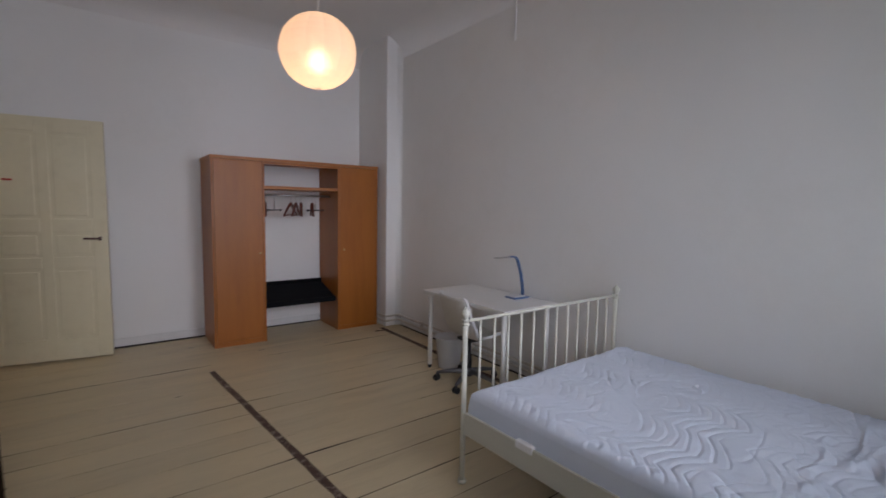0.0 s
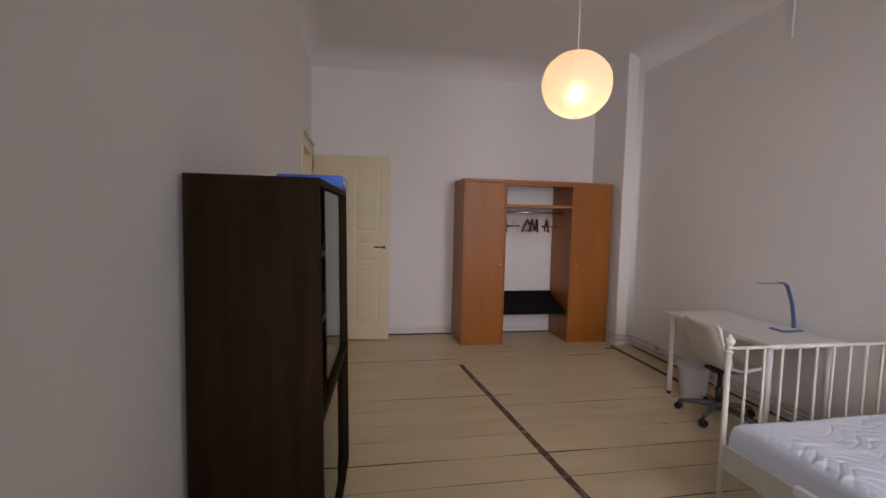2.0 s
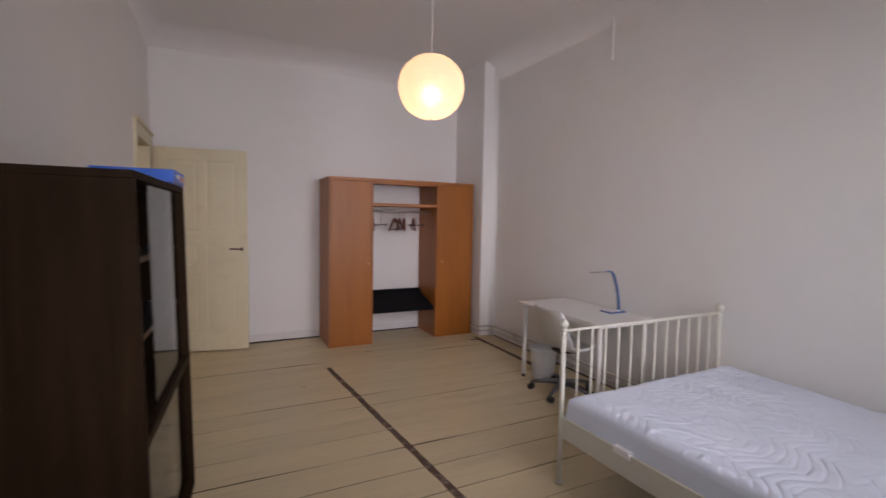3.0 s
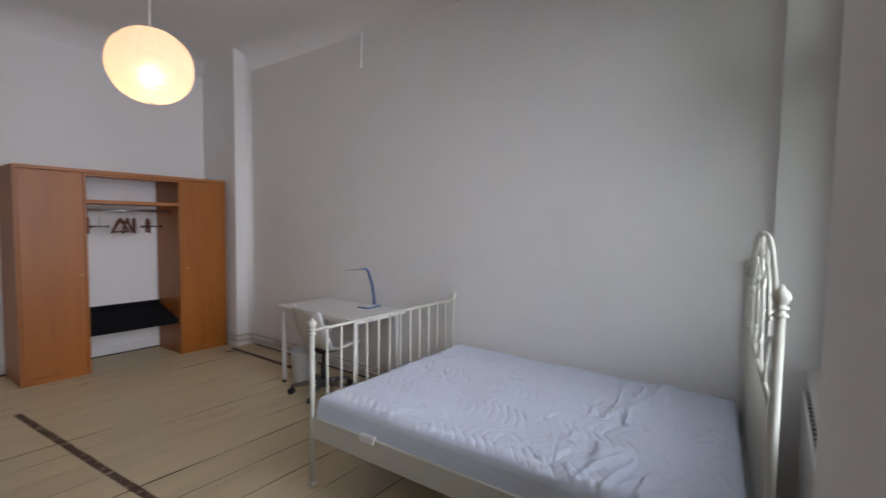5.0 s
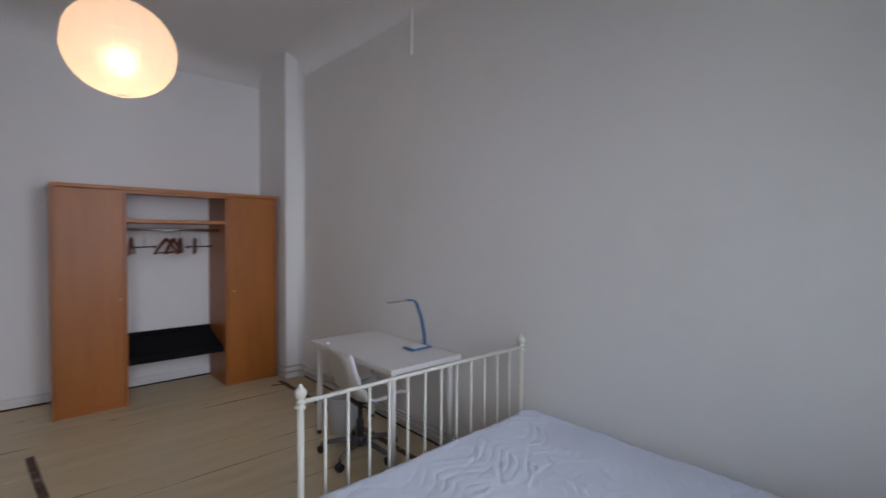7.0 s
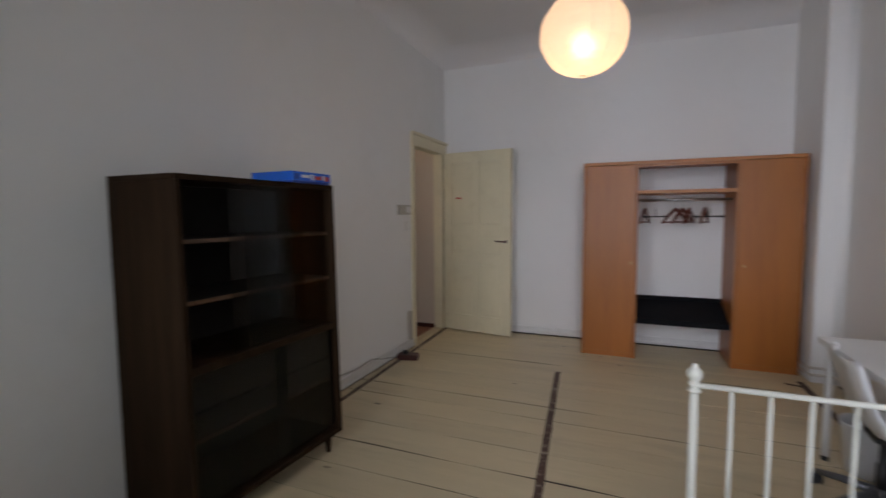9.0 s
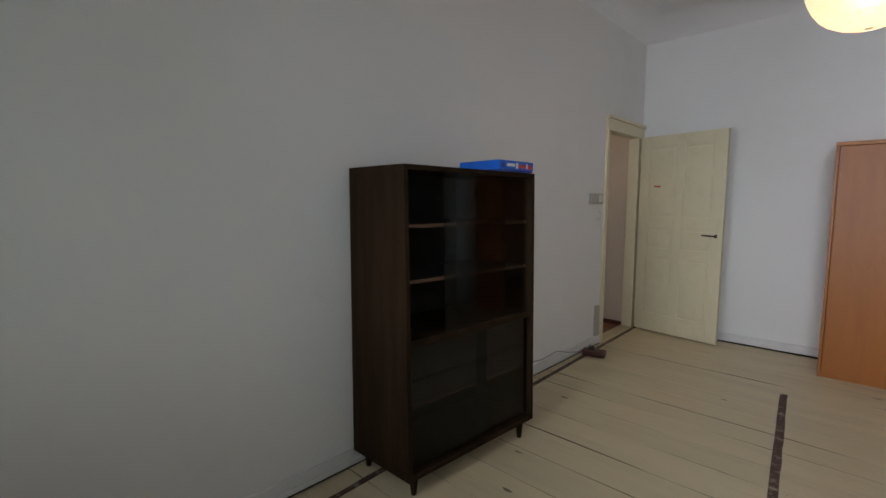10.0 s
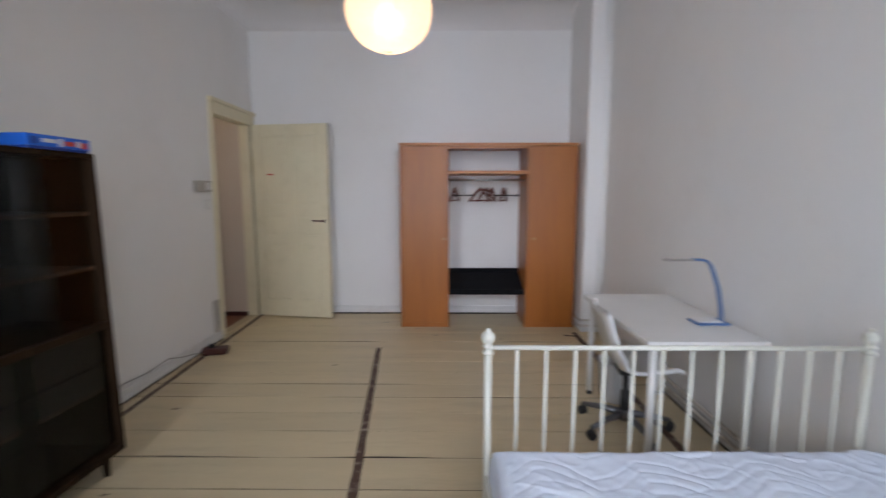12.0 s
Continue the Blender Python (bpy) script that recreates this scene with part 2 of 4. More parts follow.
def lathe(bm, profile, x, y, seg=16, smooth=True):
    """A turned shape: (radius, height) pairs about a vertical axis at x, y."""
    rings = [[bm.verts.new((x + r * math.cos(2 * math.pi * k / seg), y + r * math.sin(2 * math.pi * k / seg), z)) for k in range(seg)] for r, z in profile]
    for a, b in zip(rings, rings[1:]):
        for k in range(seg):
            f = bm.faces.new((a[k], a[(k + 1) % seg], b[(k + 1) % seg], b[k]))
            f.smooth = smooth
    bm.faces.new(rings[0][::-1]), bm.faces.new(rings[-1])
    return bm


def one_lathe(profile, x, y, seg=16, smooth=True):
    return lathe(bmesh.new(), profile, x, y, seg, smooth)


def arc(fn, n):
    return [fn(i / n) for i in range(n + 1)]


def finish(name, bm, material):
    bmesh.ops.recalc_face_normals(bm, faces=bm.faces)
    me = bpy.data.meshes.new(name)
    bm.to_mesh(me)
    bm.free()
    me.materials.append(material)
    return new(name, me)


def part(name, bm, material, parent, label=""):
    """One mesh under a thing or under a part."""
    ob = finish(name, bm, material)
    ob.parent = parent
    if parent.type == "EMPTY":
        ob.matrix_parent_inverse = parent.matrix_basis.inverted()
    return tagged(ob, label) if label else ob


def thing(name, at, label, category, group=""):
    ob = new(name)
    ob.matrix_basis = Matrix.Translation(at)
    ob.empty_display_size = 0.1
    return tagged(ob, label, category, group)


def single(name, bm, material, label, category, group=""):
    return tagged(finish(name, bm, material), label, category, group)


def setting(name, bm, material, label=""):
    return tagged(finish(name, bm, material), label, kind="structure")


# ---- the room ----
setting("ceiling", box(bmesh.new(), XL - 0.25, YS - 0.3, ZC, XR + 0.25, YB + 0.2, ZC + 0.2), CEIL, "plain off-white plastered ceiling")

# rounded cove between walls and ceiling
COVE = 0.22
bm = bmesh.new()
loops = []
for k in range(11):
    a = math.pi / 2 * k / 10
    d, z = COVE * (1 - math.cos(a)), ZC - COVE + COVE * math.sin(a) - 0.001
    loops.append([bm.verts.new(v) for v in ((XL + d, YS + d, z), (XR - d, YS + d, z), (XR - d, YB - d, z), (XL + d, YB - d, z))])
for a, b in zip(loops, loops[1:]):
    for k in range(4):
        bm.faces.new((a[k], a[(k + 1) % 4], b[(k + 1) % 4], b[k])).smooth = True
setting("trim_cove", bm, CEIL, "rounded plaster cove under the ceiling")

setting("wall_north", one_box(XL - 0.2, YB, -0.1, XR + 0.2, YB + 0.2, ZC), WALL, "white painted plaster wall behind the wardrobe")
setting("wall_east", one_box(XR, -0.315, -0.1, XR + 0.25, YB, ZC), WALL, "white painted plaster wall beside bed and desk")
DY0, DY1, DZ = 4.55, 5.33, 2.19
bm = bmesh.new()
box(bm, XL - 0.09, YS - 0.25, -0.1, XL, DY0, ZC)
box(bm, XL - 0.09, DY1, -0.1, XL, YB, ZC)
box(bm, XL - 0.09, DY0, DZ, XL, DY1, ZC)
setting("wall_west", bm, WALL, "white painted plaster wall with the doorway")
WINS = ((2.28, 3.90), (0.36, 1.38))
W0, W1 = 0.80, 3.08
bm = bmesh.new()
WA, WB = WINS[0]
box(bm, XL, YS - 0.25, -0.1, WINS[1][0], YS, ZC)
box(bm, WINS[1][1], YS - 0.25, -0.1, WA, YS, ZC)
box(bm, WB, YS - 0.25, -0.1, XR + 0.25, -0.315, ZC)
for a, b in WINS:
    box(bm, a, YS - 0.25, W1, b, YS, ZC)
    box(bm, a, YS - 0.25, -0.1, b, YS - 0.165, W0 - 0.06)
setting("wall_south", bm, WALL, "white painted window wall with deep niches")
# boxed shaft whose front runs into the side wall in a soft hollow
SHX, SHY = 3.805, 4.75
outline = [(XR, YB), (SHX, YB), (SHX, SHY + 0.012), (SHX + 0.004, SHY + 0.004), (SHX + 0.012, SHY)]
outline += [(XR - 0.06 + 0.06 * math.sin(math.pi / 2 * k / 8), SHY - 0.03 + 0.03 * math.cos(math.pi / 2 * k / 8)) for k in range(9)]
bm = bmesh.new()
low, high = [[bm.verts.new((x, y, z)) for x, y in outline] for z in (0, ZC)]
for k in range(len(outline)):
    q = (k + 1) % len(outline)
    bm.faces.new((low[k], low[q], high[q], high[k])).smooth = k > 4
bm.faces.new(low[::-1]), bm.faces.new(high)
setting("wall_shaft", bm, WALL, "white boxed pipe shaft in the corner")

# windows
def window(name, x0, x1):
    w = thing(name, ((x0 + x1) / 2, YS - 0.14, W0), "white painted casement window with transom light and dark handle", "window")
    w["kind"] = "structure"
    y0, y1 = YS - 0.19, YS - 0.13
    bm = bmesh.new()
    box(bm, x0, y0, W0, x0 + 0.06, y1, W1, bevel=0.006), box(bm, x1 - 0.06, y0, W0, x1, y1, W1, bevel=0.006)
    box(bm, x0 + 0.06, y0, W0, x1 - 0.06, y1, W0 + 0.06, bevel=0.006), box(bm, x0 + 0.06, y0, W1 - 0.06, x1 - 0.06, y1, W1, bevel=0.006)
    part("window_frame", bm, TRIM, w)
    xm = x0 + 0.29 * (x1 - x0)
    part("transom", one_box(x0 + 0.06, y0 - 0.002, 2.28, x1 - 0.06, y1 + 0.015, 2.40, bevel=0.012), TRIM, w)
    for a, b, c, d in ((x0 + 0.065, xm - 0.004, W0 + 0.065, 2.275), (xm + 0.004, x1 - 0.065, W0 + 0.065, 2.275), (x0 + 0.065, xm - 0.004, 2.405, W1 - 0.065), (xm + 0.004, x1 - 0.065, 2.405, W1 - 0.065)):
        bm = bmesh.new()
        s = 0.055
        box(bm, a, y0 + 0.01, c, a + s, y1 + 0.02, d, bevel=0.008), box(bm, b - s, y0 + 0.01, c, b, y1 + 0.02, d, bevel=0.008)
        box(bm, a + s, y0 + 0.01, c, b - s, y1 + 0.02, c + s, bevel=0.008), box(bm, a + s, y0 + 0.01, d - s, b - s, y1 + 0.02, d, bevel=0.008)
        sash = part("sash", bm, TRIM, w)
        pane = part("pane", one_box(a + s - 0.01, y0 + 0.03, c + s - 0.01, b - s + 0.01, y0 + 0.034, d - s + 0.01), CLEAR, sash)
        pane.visible_shadow = False
    bm = one_box(xm + 0.015, y1 + 0.02, 1.43, xm + 0.045, y1 + 0.028, 1.55, bevel=0.003)
    tube(bm, [(xm + 0.03, y1 + 0.02, 1.49), (xm + 0.03, y1 + 0.06, 1.49), (xm + 0.05, y1 + 0.063, 1.487), (xm + 0.115, y1 + 0.063, 1.483)], 0.0075)
    part("handle", bm, BLACKPLASTIC, w, "dark window handle")
    part("window_sill", one_box(x0 + 0.001, y1 + 0.001, W0 - 0.06, x1 - 0.001, YS - 0.058, W0 - 0.02, bevel=0.008), TRIM, w, "white painted sill board")


window("window_1", WA, WB)
window("window_2", *WINS[1])

# outdoors
setting("ground", one_box(-300, -600, -4.2, 300, -0.75, -4.0), GROUND, "dull green outdoor ground")

# curved screen with its own glow, added for pale haze and brightness outdoors
m_, n_, l_, p_ = shader("glowing_pale_distance")
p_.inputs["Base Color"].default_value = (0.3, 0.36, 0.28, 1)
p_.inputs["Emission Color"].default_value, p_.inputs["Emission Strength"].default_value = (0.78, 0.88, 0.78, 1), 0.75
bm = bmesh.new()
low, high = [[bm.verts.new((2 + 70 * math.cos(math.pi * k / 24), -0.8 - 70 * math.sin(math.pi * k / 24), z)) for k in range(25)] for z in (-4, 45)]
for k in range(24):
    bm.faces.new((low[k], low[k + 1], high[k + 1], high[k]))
setting("backdrop", bm, m_, "self-lit pale green screen standing in for the bright outdoors")

# doorway and hallway
bm = bmesh.new()
box(bm, XL - 0.096, DY0 - 0.055, 0, XL + 0.022, DY0 + 0.006, DZ - 0.006, bevel=0.006)
box(bm, XL - 0.096, DY1 - 0.006, 0, XL + 0.022, YB - 0.003, DZ - 0.006, bevel=0.006)
box(bm, XL - 0.096, DY0 - 0.055, DZ - 0.0055, XL + 0.022, YB - 0.003, DZ + 0.14, bevel=0.01)
box(bm, XL + 0.02, DY0 - 0.07, DZ + 0.11, XL + 0.04, YB - 0.002, DZ + 0.145, bevel=0.006)
setting("trim_door_frame", bm, CREAM, "cream painted wooden door frame")
setting("floor_threshold", one_box(XL - 0.10, DY0, -0.02, XL + 0.01, DY1, 0.014, bevel=0.004), PLANK, "worn cream painted threshold board")
setting("floor_hall", one_box(-1.6, 3.4, -0.12, XL - 0.09, 6.6, -0.004), HALLFLOOR, "red-brown painted hallway floor")
setting("wall_hall", one_box(-0.9, 5.37, -0.1, XL - 0.09, 5.6, 2.9), HALL, "beige hallway wall")
setting("wall_hall_far", one_box(-1.1, 3.3, -0.1, -0.9, 5.6, 2.9), HALL, "beige hallway wall")
setting("wall_hall_end", one_box(-0.9, 3.2, -0.1, XL - 0.09, 3.4, 2.9), HALL, "beige hallway wall")
# unseen fill lamp, added so the hallway does not go dark
hall_fill = thing("hall_ceiling_lamp", (-0.45, 4.4, 2.9), "unseen white globe added to light the hallway", "ceiling lamp")
part("globe", one_lathe([(0.03, 2.72), (0.08, 2.74), (0.11, 2.79), (0.10, 2.85), (0.06, 2.895)], -0.45, 4.4, 20), BULB, hall_fill)
setting("ceiling_hall", one_box(-1.1, 3.2, 2.9, XL - 0.09, 5.6, 3.0), CEIL)
setting("baseboard_hall", one_box(-0.9, 5.354, -0.004, XL - 0.09, 5.37, 0.045, bevel=0.004), BROWNRED, "low dark red-brown hallway baseboard")

def baseboard(name, x0, y0, x1, y1, h=0.095):
    bm = one_box(x0, y0, 0.014, x1, y1, h, bevel=0.005)
    dx, dy = (0.0, 0.0)
    if name.endswith("west"):
        dx = 0.010
    elif name.endswith("north"):
        dy = -0.010
    if dx or dy:
        box(bm, x1 if dx else x0, y0 + dy if dy else y0, 0.014, x1 + dx, y0 if dy else y1, 0.045, bevel=0.004)
    skirting = setting(name, bm, TRIM, "chipped white painted baseboard")
    # dark strip fills the joint, standing in for the shade below the skirting
    part("foot_gap", one_box(x0 + 0.001, y0 + 0.001, -0.004, x1 - 0.001, y1 - 0.001, 0.0135), GAP, skirting, "dark strip for the shade in the joint over the floor")


baseboard("baseboard_north", XL, YB - 0.016, SHX - 0.001, YB)
baseboard("baseboard_west", XL, YS, XL + 0.016, DY0 - 0.056)
baseboard("baseboard_east", XR - 0.016, -0.315, XR, 4.69)
baseboard("baseboard_south", WINS[1][1], YS, WA, YS + 0.016)

# heating pipes along the east wall and round the shaft
hp = thing("heating_pipes", (3.95, 4.0, 0), "two thin painted heating pipes along the wall foot", "pipe")
for dz, off in ((0.135, 0.035), (0.075, 0.035)):
    part("pipe", one_tube([(3.81 - off, 5.3, dz), (3.81 - off, 4.78, dz), (3.81 - off + 0.02, 4.75 - off, dz), (XR - off - 0.02, 4.75 - off, dz), (XR - off, 4.68, dz), (XR - off, 1.0, dz), (XR - off, -0.3, dz)], 0.011, 10), PIPE, hp)
for y in (4.2, 3.3, 2.2, 1.1):
    part("pipe_clip", one_box(XR - 0.05, y - 0.01, 0.055, XR - 0.0165, y + 0.01, 0.155, bevel=0.003), PIPE, hp)

# cable duct on the east wall
single("cable_duct", one_box(XR - 0.012, 2.865, 2.93, XR + 0.001, 2.89, ZC - 0.1, bevel=0.003), WALL, "short white vertical cable duct high on the wall", "cable duct")


# ---- lamp ----
LX, LY, LZ = 2.115, 2.599, 2.363
lamp = thing("pendant_lamp", (LX, LY, ZC), "round white paper lantern lamp glowing warm", "pendant lamp")
prof = []
NR = 15
for i in range(NR + 1):
    a = math.pi * (0.016 + 0.968 * i / NR)
    prof.append((0.219 * math.sin(a) ** 0.92, LZ - 0.207 * math.cos(a)))
bm = bmesh.new()
seg = 84
rings = []
for i, (r, z) in enumerate(prof):
    rings.append([])
    for k in range(seg):
        a = 2 * math.pi * k / seg
        rr = r * (0.984 + 0.026 * abs(math.sin(7 * a)) + 0.006 * math.sin(3 * a + 1.7 * i))
        rings[-1].append(bm.verts.new((LX + rr * math.cos(a), LY + rr * math.sin(a), z)))
for a, b in zip(rings, rings[1:]):
    for k in range(seg):
        bm.faces.new((a[k], a[(k + 1) % seg], b[(k + 1) % seg], b[k]))
part("shade", bm, PAPER, lamp, "ribbed white paper lantern")
bm = bmesh.new()
for ang in [2 * math.pi * k / 14 for k in range(14)]:
    tube(bm, [(LX + 0.93 * r * math.cos(ang), LY + 0.93 * r * math.sin(ang), z) for r, z in prof], 0.0011, 5)
part("wire_frame", bm, DESKWHITE, lamp)
part("bulb", one_lathe([(0.012, LZ + 0.09), (0.016, LZ + 0.05), (0.018, LZ + 0.04), (0.016, LZ + 0.03)], LX, LY, 12), BRASS, lamp)
part("socket", one_lathe([(0.010, LZ + 0.17), (0.02, LZ + 0.16), (0.02, LZ + 0.09), (0.016, LZ + 0.085)], LX, LY, 12), DESKWHITE, lamp)
part("cord", one_tube([(LX, LY, LZ + 0.16), (LX, LY, ZC - 0.03)], 0.0035), DESKWHITE, lamp, "thin white cord")
part("ceiling_rose", one_lathe([(0.012, ZC - 0.06), (0.045, ZC - 0.03), (0.05, ZC)], LX, LY, 20), DESKWHITE, lamp)


# ---- wardrobe ----
WX0, WX1, WX2, WX3, WY, WH = 1.925, 2.435, 3.25, 3.765, 4.9, 1.945
wd = thing("wardrobe", ((WX0 + WX3) / 2, 5.18, 0), "orange beech veneer wardrobe with open hanging niche between two cupboards", "wardrobe")
for a, b, knob in ((WX0, WX1, WX1 - 0.055), (WX2, WX3, WX2 + 0.075)):
    bm = bmesh.new()
    box(bm, a, WY, 0, a + 0.022, 5.46, WH - 0.03, bevel=0.002)
    box(bm, b - 0.022, WY, 0, b, 5.46, WH - 0.03, bevel=0.002)
    box(bm, a + 0.022, WY + 0.03, 0.05, b - 0.022, 5.45, 0.07)
    box(bm, a + 0.022, WY + 0.012, 0, b - 0.022, WY + 0.03, 0.048)
    box(bm, a + 0.022, 5.45, 0.05, b - 0.022, 5.458, WH - 0.03)
    part("cupboard_body", bm, BEECH, wd)
    door = part("door", one_box(a + 0.025, WY + 0.002, 0.052, b - 0.025, WY + 0.02, WH - 0.034, bevel=0.002), BEECH, wd)
    bm = bmesh.new()
    tube(bm, [(knob, WY + 0.002, 0.957), (knob, WY - 0.012, 0.957)], 0.005)
    tube(bm, [(knob, WY - 0.012, 0.957), (knob, WY - 0.024, 0.957)], [0.011, 0.008])
    part("knob", bm, BRASS, door, "small brass knob")
part("top_board", one_box(WX0 - 0.003, WY - 0.004, WH - 0.03, WX3 + 0.003, 5.465, WH, bevel=0.003), BEECHEDGE, wd)
part("fascia", one_box(WX1, WY + 0.004, WH - 0.058, WX2, WY + 0.022, WH - 0.031), BEECH, wd)
part("hat_shelf", one_box(WX1, WY + 0.01, 1.632, WX2, 5.45, 1.664, bevel=0.002), BEECHEDGE, wd)
part("clothes_rail", one_tube([(WX1, 5.13, 1.573), (WX2, 5.13, 1.573)], 0.013, 12), STEEL, wd, "chrome clothes rail")
bm = one_box(-0.0, 0, -0.012, WX2 - WX1, 0.47, 0.012, bevel=0.003, m=pose(WX1, 4.965, 0.372, 17, 0, 0))
box(bm, WX1, 5.405, 0.49, WX2, 5.425, 0.56, bevel=0.003)
box(bm, WX1, 4.955, 0.345, WX2, 4.975, 0.40, bevel=0.003)
part("shoe_shelf", bm, BLACKFELT, wd, "black sloping shoe shelf")


def hanger(x, y, rz, wood=True):
    h = thing("clothes_hanger", (0, 0, 0), "red-brown wooden clothes hanger on the chrome rail" if wood else "metal clip hanger with straight bar on the rail", "clothes hanger", "hangers on the wardrobe rail")
    bm = one_tube(arc(lambda s: (0.021 * math.sin(2.6 - s * 4.4), 0, -0.009 + 0.021 * math.cos(2.6 - s * 4.4)), 10) + [(0.0, 0, -0.045), (0, 0, -0.105)], 0.0022, 6)
    part("hook", bm, STEEL, h)
    if wood:
        bm = bmesh.new()
        tube(bm, arc(lambda s: ((s - 0.5) * 0.42, 0, -0.105 - 0.135 * abs(2 * s - 1) ** 1.2), 12), [0.010 + 0.008 * (1 - abs(2 * i / 12 - 1)) for i in range(13)], 8)
        part("shoulder", bm, HANGERWOOD, h)
        part("bar", one_tube([(-0.195, 0, -0.232), (0.195, 0, -0.232)], 0.0075, 6), HANGERWOOD, h)
    else:
        part("bar", one_tube([(-0.18, 0, -0.178), (0.18, 0, -0.178)], 0.0065, 6), BLACKPLASTIC, h)
        part("stem", one_box(-0.008, -0.004, -0.184, 0.008, 0.004, -0.10, bevel=0.002), STEEL, h)
        for sx in (-0.15, 0.15):
            part("clip", one_box(sx - 0.009, -0.006, -0.192, sx + 0.009, 0.006, -0.166, bevel=0.002), BLACKPLASTIC, h)
    h.matrix_basis = pose(x, y, 1.5855, 0, 0, rz)
    return h


for x, rz, w in ((2.50, 76, True), (2.60, 48, False), (2.78, 52, True), (2.84, 60, True), (2.90, 72, True), (3.03, 74, True), (3.07, 36, False)):
    hanger(x, 5.13, rz, w)


# ---- door leaf ----
HX, HY = XL + 0.045, DY1 + 0.035
leaf_w, leaf_h = 0.89, 2.175
lm = Matrix.Translation((HX, HY, 0.014)) @ pose(0, 0, 0, 0, 0, -9.0)
door = thing("door_1", (HX, HY, 0), "open cream painted panelled wooden door with worn edges", "door")
door["kind"] = "structure"
bm = one_box(0, -0.009, 0, leaf_w, 0.009, leaf_h, m=lm)
xs = [(0, 0.11), (0.405, 0.485), (0.78, leaf_w)]
zs = [(0, 0.20), (0.845, 0.945), (1.17, 1.29), (2.05, leaf_h)]
for a, b in xs:
    box(bm, a, -0.0235, 0, b, 0.0235, leaf_h, bevel=0.005, m=lm)
for a, b in zs:
    for c, d in ((0.11, 0.405), (0.485, 0.78)):
        box(bm, c, -0.023, a, d, 0.023, b, bevel=0.004, m=lm)
part("leaf", bm, CREAM, door)
for c, d in ((0.11, 0.405), (0.485, 0.78)):
    for a, b in ((0.20, 0.845), (0.945, 1.17), (1.29, 2.05)):
        bm = one_box(c + 0.028, -0.017, a + 0.028, d - 0.028, 0.017, b - 0.028, bevel=0.0065, m=lm)
        part("panel", bm, CREAM, door)
for s in (-1, 1):
    bm = bmesh.new()
    tube(bm, [lm @ Vector((0.83, 0.021 * s, 1.11)), lm @ Vector((0.83, 0.065 * s, 1.11)), lm @ Vector((0.815, 0.07 * s, 1.112)), lm @ Vector((0.715, 0.07 * s, 1.115))], 0.009)
    box(bm, 0.817, min(0.021 * s, 0.026 * s), 1.092, 0.843, max(0.021 * s, 0.026 * s), 1.128, bevel=0.002, m=lm)
    part("door_handle", bm, BRASS if s > 0 else BROWNRED, door, "dark metal lever handle")
bm = one_tube([lm @ Vector((0.20, -0.021, 1.63)), lm @ Vector((0.20, -0.045, 1.62)), lm @ Vector((0.20, -0.05, 1.635))], 0.006)
box(bm, 0.17, -0.024, 1.618, 0.24, -0.018, 1.634, bevel=0.002, m=lm)
part("coat_hook", bm, RED, door, "small red-brown coat hook")
for z in (0.25, 1.9):
    part("hinge", one_tube([(HX - 0.012, HY + 0.0, z), (HX - 0.012, HY + 0.0, z + 0.11)], 0.010), CREAM, door)

# small things on the west wall
th = thing("thermostat", (XL, 4.30, 1.49), "grey wall thermostat box beside the door frame", "thermostat")
part("housing", one_box(XL, 4.17, 1.445, XL + 0.032, 4.43, 1.545, bevel=0.005), GREYPLASTIC, th)
part("display", one_box(XL + 0.031, 4.32, 1.465, XL + 0.035, 4.41, 1.53), TRIM, th, "pale front plate")
sw = thing("light_switch", (XL, 4.38, 1.33), "white rocker light switch on the wall", "light switch")
part("plate", one_box(XL, 4.325, 1.28, XL + 0.010, 4.42, 1.375, bevel=0.003), TRIM, sw)
part("rocker", one_box(XL + 0.009, 4.355, 1.30, XL + 0.016, 4.405, 1.36, bevel=0.003), DESKWHITE, sw)
single("cable_box", one_box(XL + 0.0, 4.37, 0.10, XL + 0.03, 4.44, 0.41, bevel=0.006), GREYPLASTIC, "grey vertical cable cover at the wall foot", "cable cover")
ps = thing("power_strip", (0.36, 4.08, 0), "dark red-brown power strip lying on the floor", "power strip")
part("body", one_box(-0.105, -0.06, 0, 0.105, 0.06, 0.055, bevel=0.016, m=pose(0.335, 4.075, 0.003, 0, 0, 14)), BROWNRED, ps)
part("plug", one_box(-0.05, -0.022, 0.053, 0.0, 0.022, 0.085, bevel=0.006, m=pose(0.33, 4.08, 0.003, 0, 0, 14)), BLACKPLASTIC, ps)
single("cable", one_tube([(0.225, 2.55, 0.16), (0.207, 2.9, 0.10), (0.205, 3.1, 0.14), (0.204, 3.35, 0.115), (0.205, 3.6, 0.13), (0.206, 3.8, 0.07), (0.21, 3.95, 0.04), (0.26, 4.05, 0.02)], 0.004, 6), CABLE, "thin grey cable sagging along the wall foot", "cable")


# ---- dark cabinet ----
CX0, CX1, CY0, CY1, CZ0, CZ1 = 0.198, 0.64, 1.405, 2.405, 0.094, 1.624
cab = thing("display_cabinet", (0.4, 1.96, 0), "dark walnut display cabinet with sliding glass doors and tapered legs", "cabinet")
for y in (CY0, CY1 - 0.025):
    part("side_panel", one_box(CX0, y, CZ0, CX1, y + 0.025, CZ1 - 0.0255, bevel=0.002), WALNUT, cab)
part("top_panel", one_box(CX0, CY0, CZ1 - 0.025, CX1, CY1, CZ1, bevel=0.002), WALNUT, cab)
part("bottom_panel", one_box(CX0, CY0 + 0.026, CZ0, CX1, CY1 - 0.026, CZ0 + 0.028), WALNUT, cab)
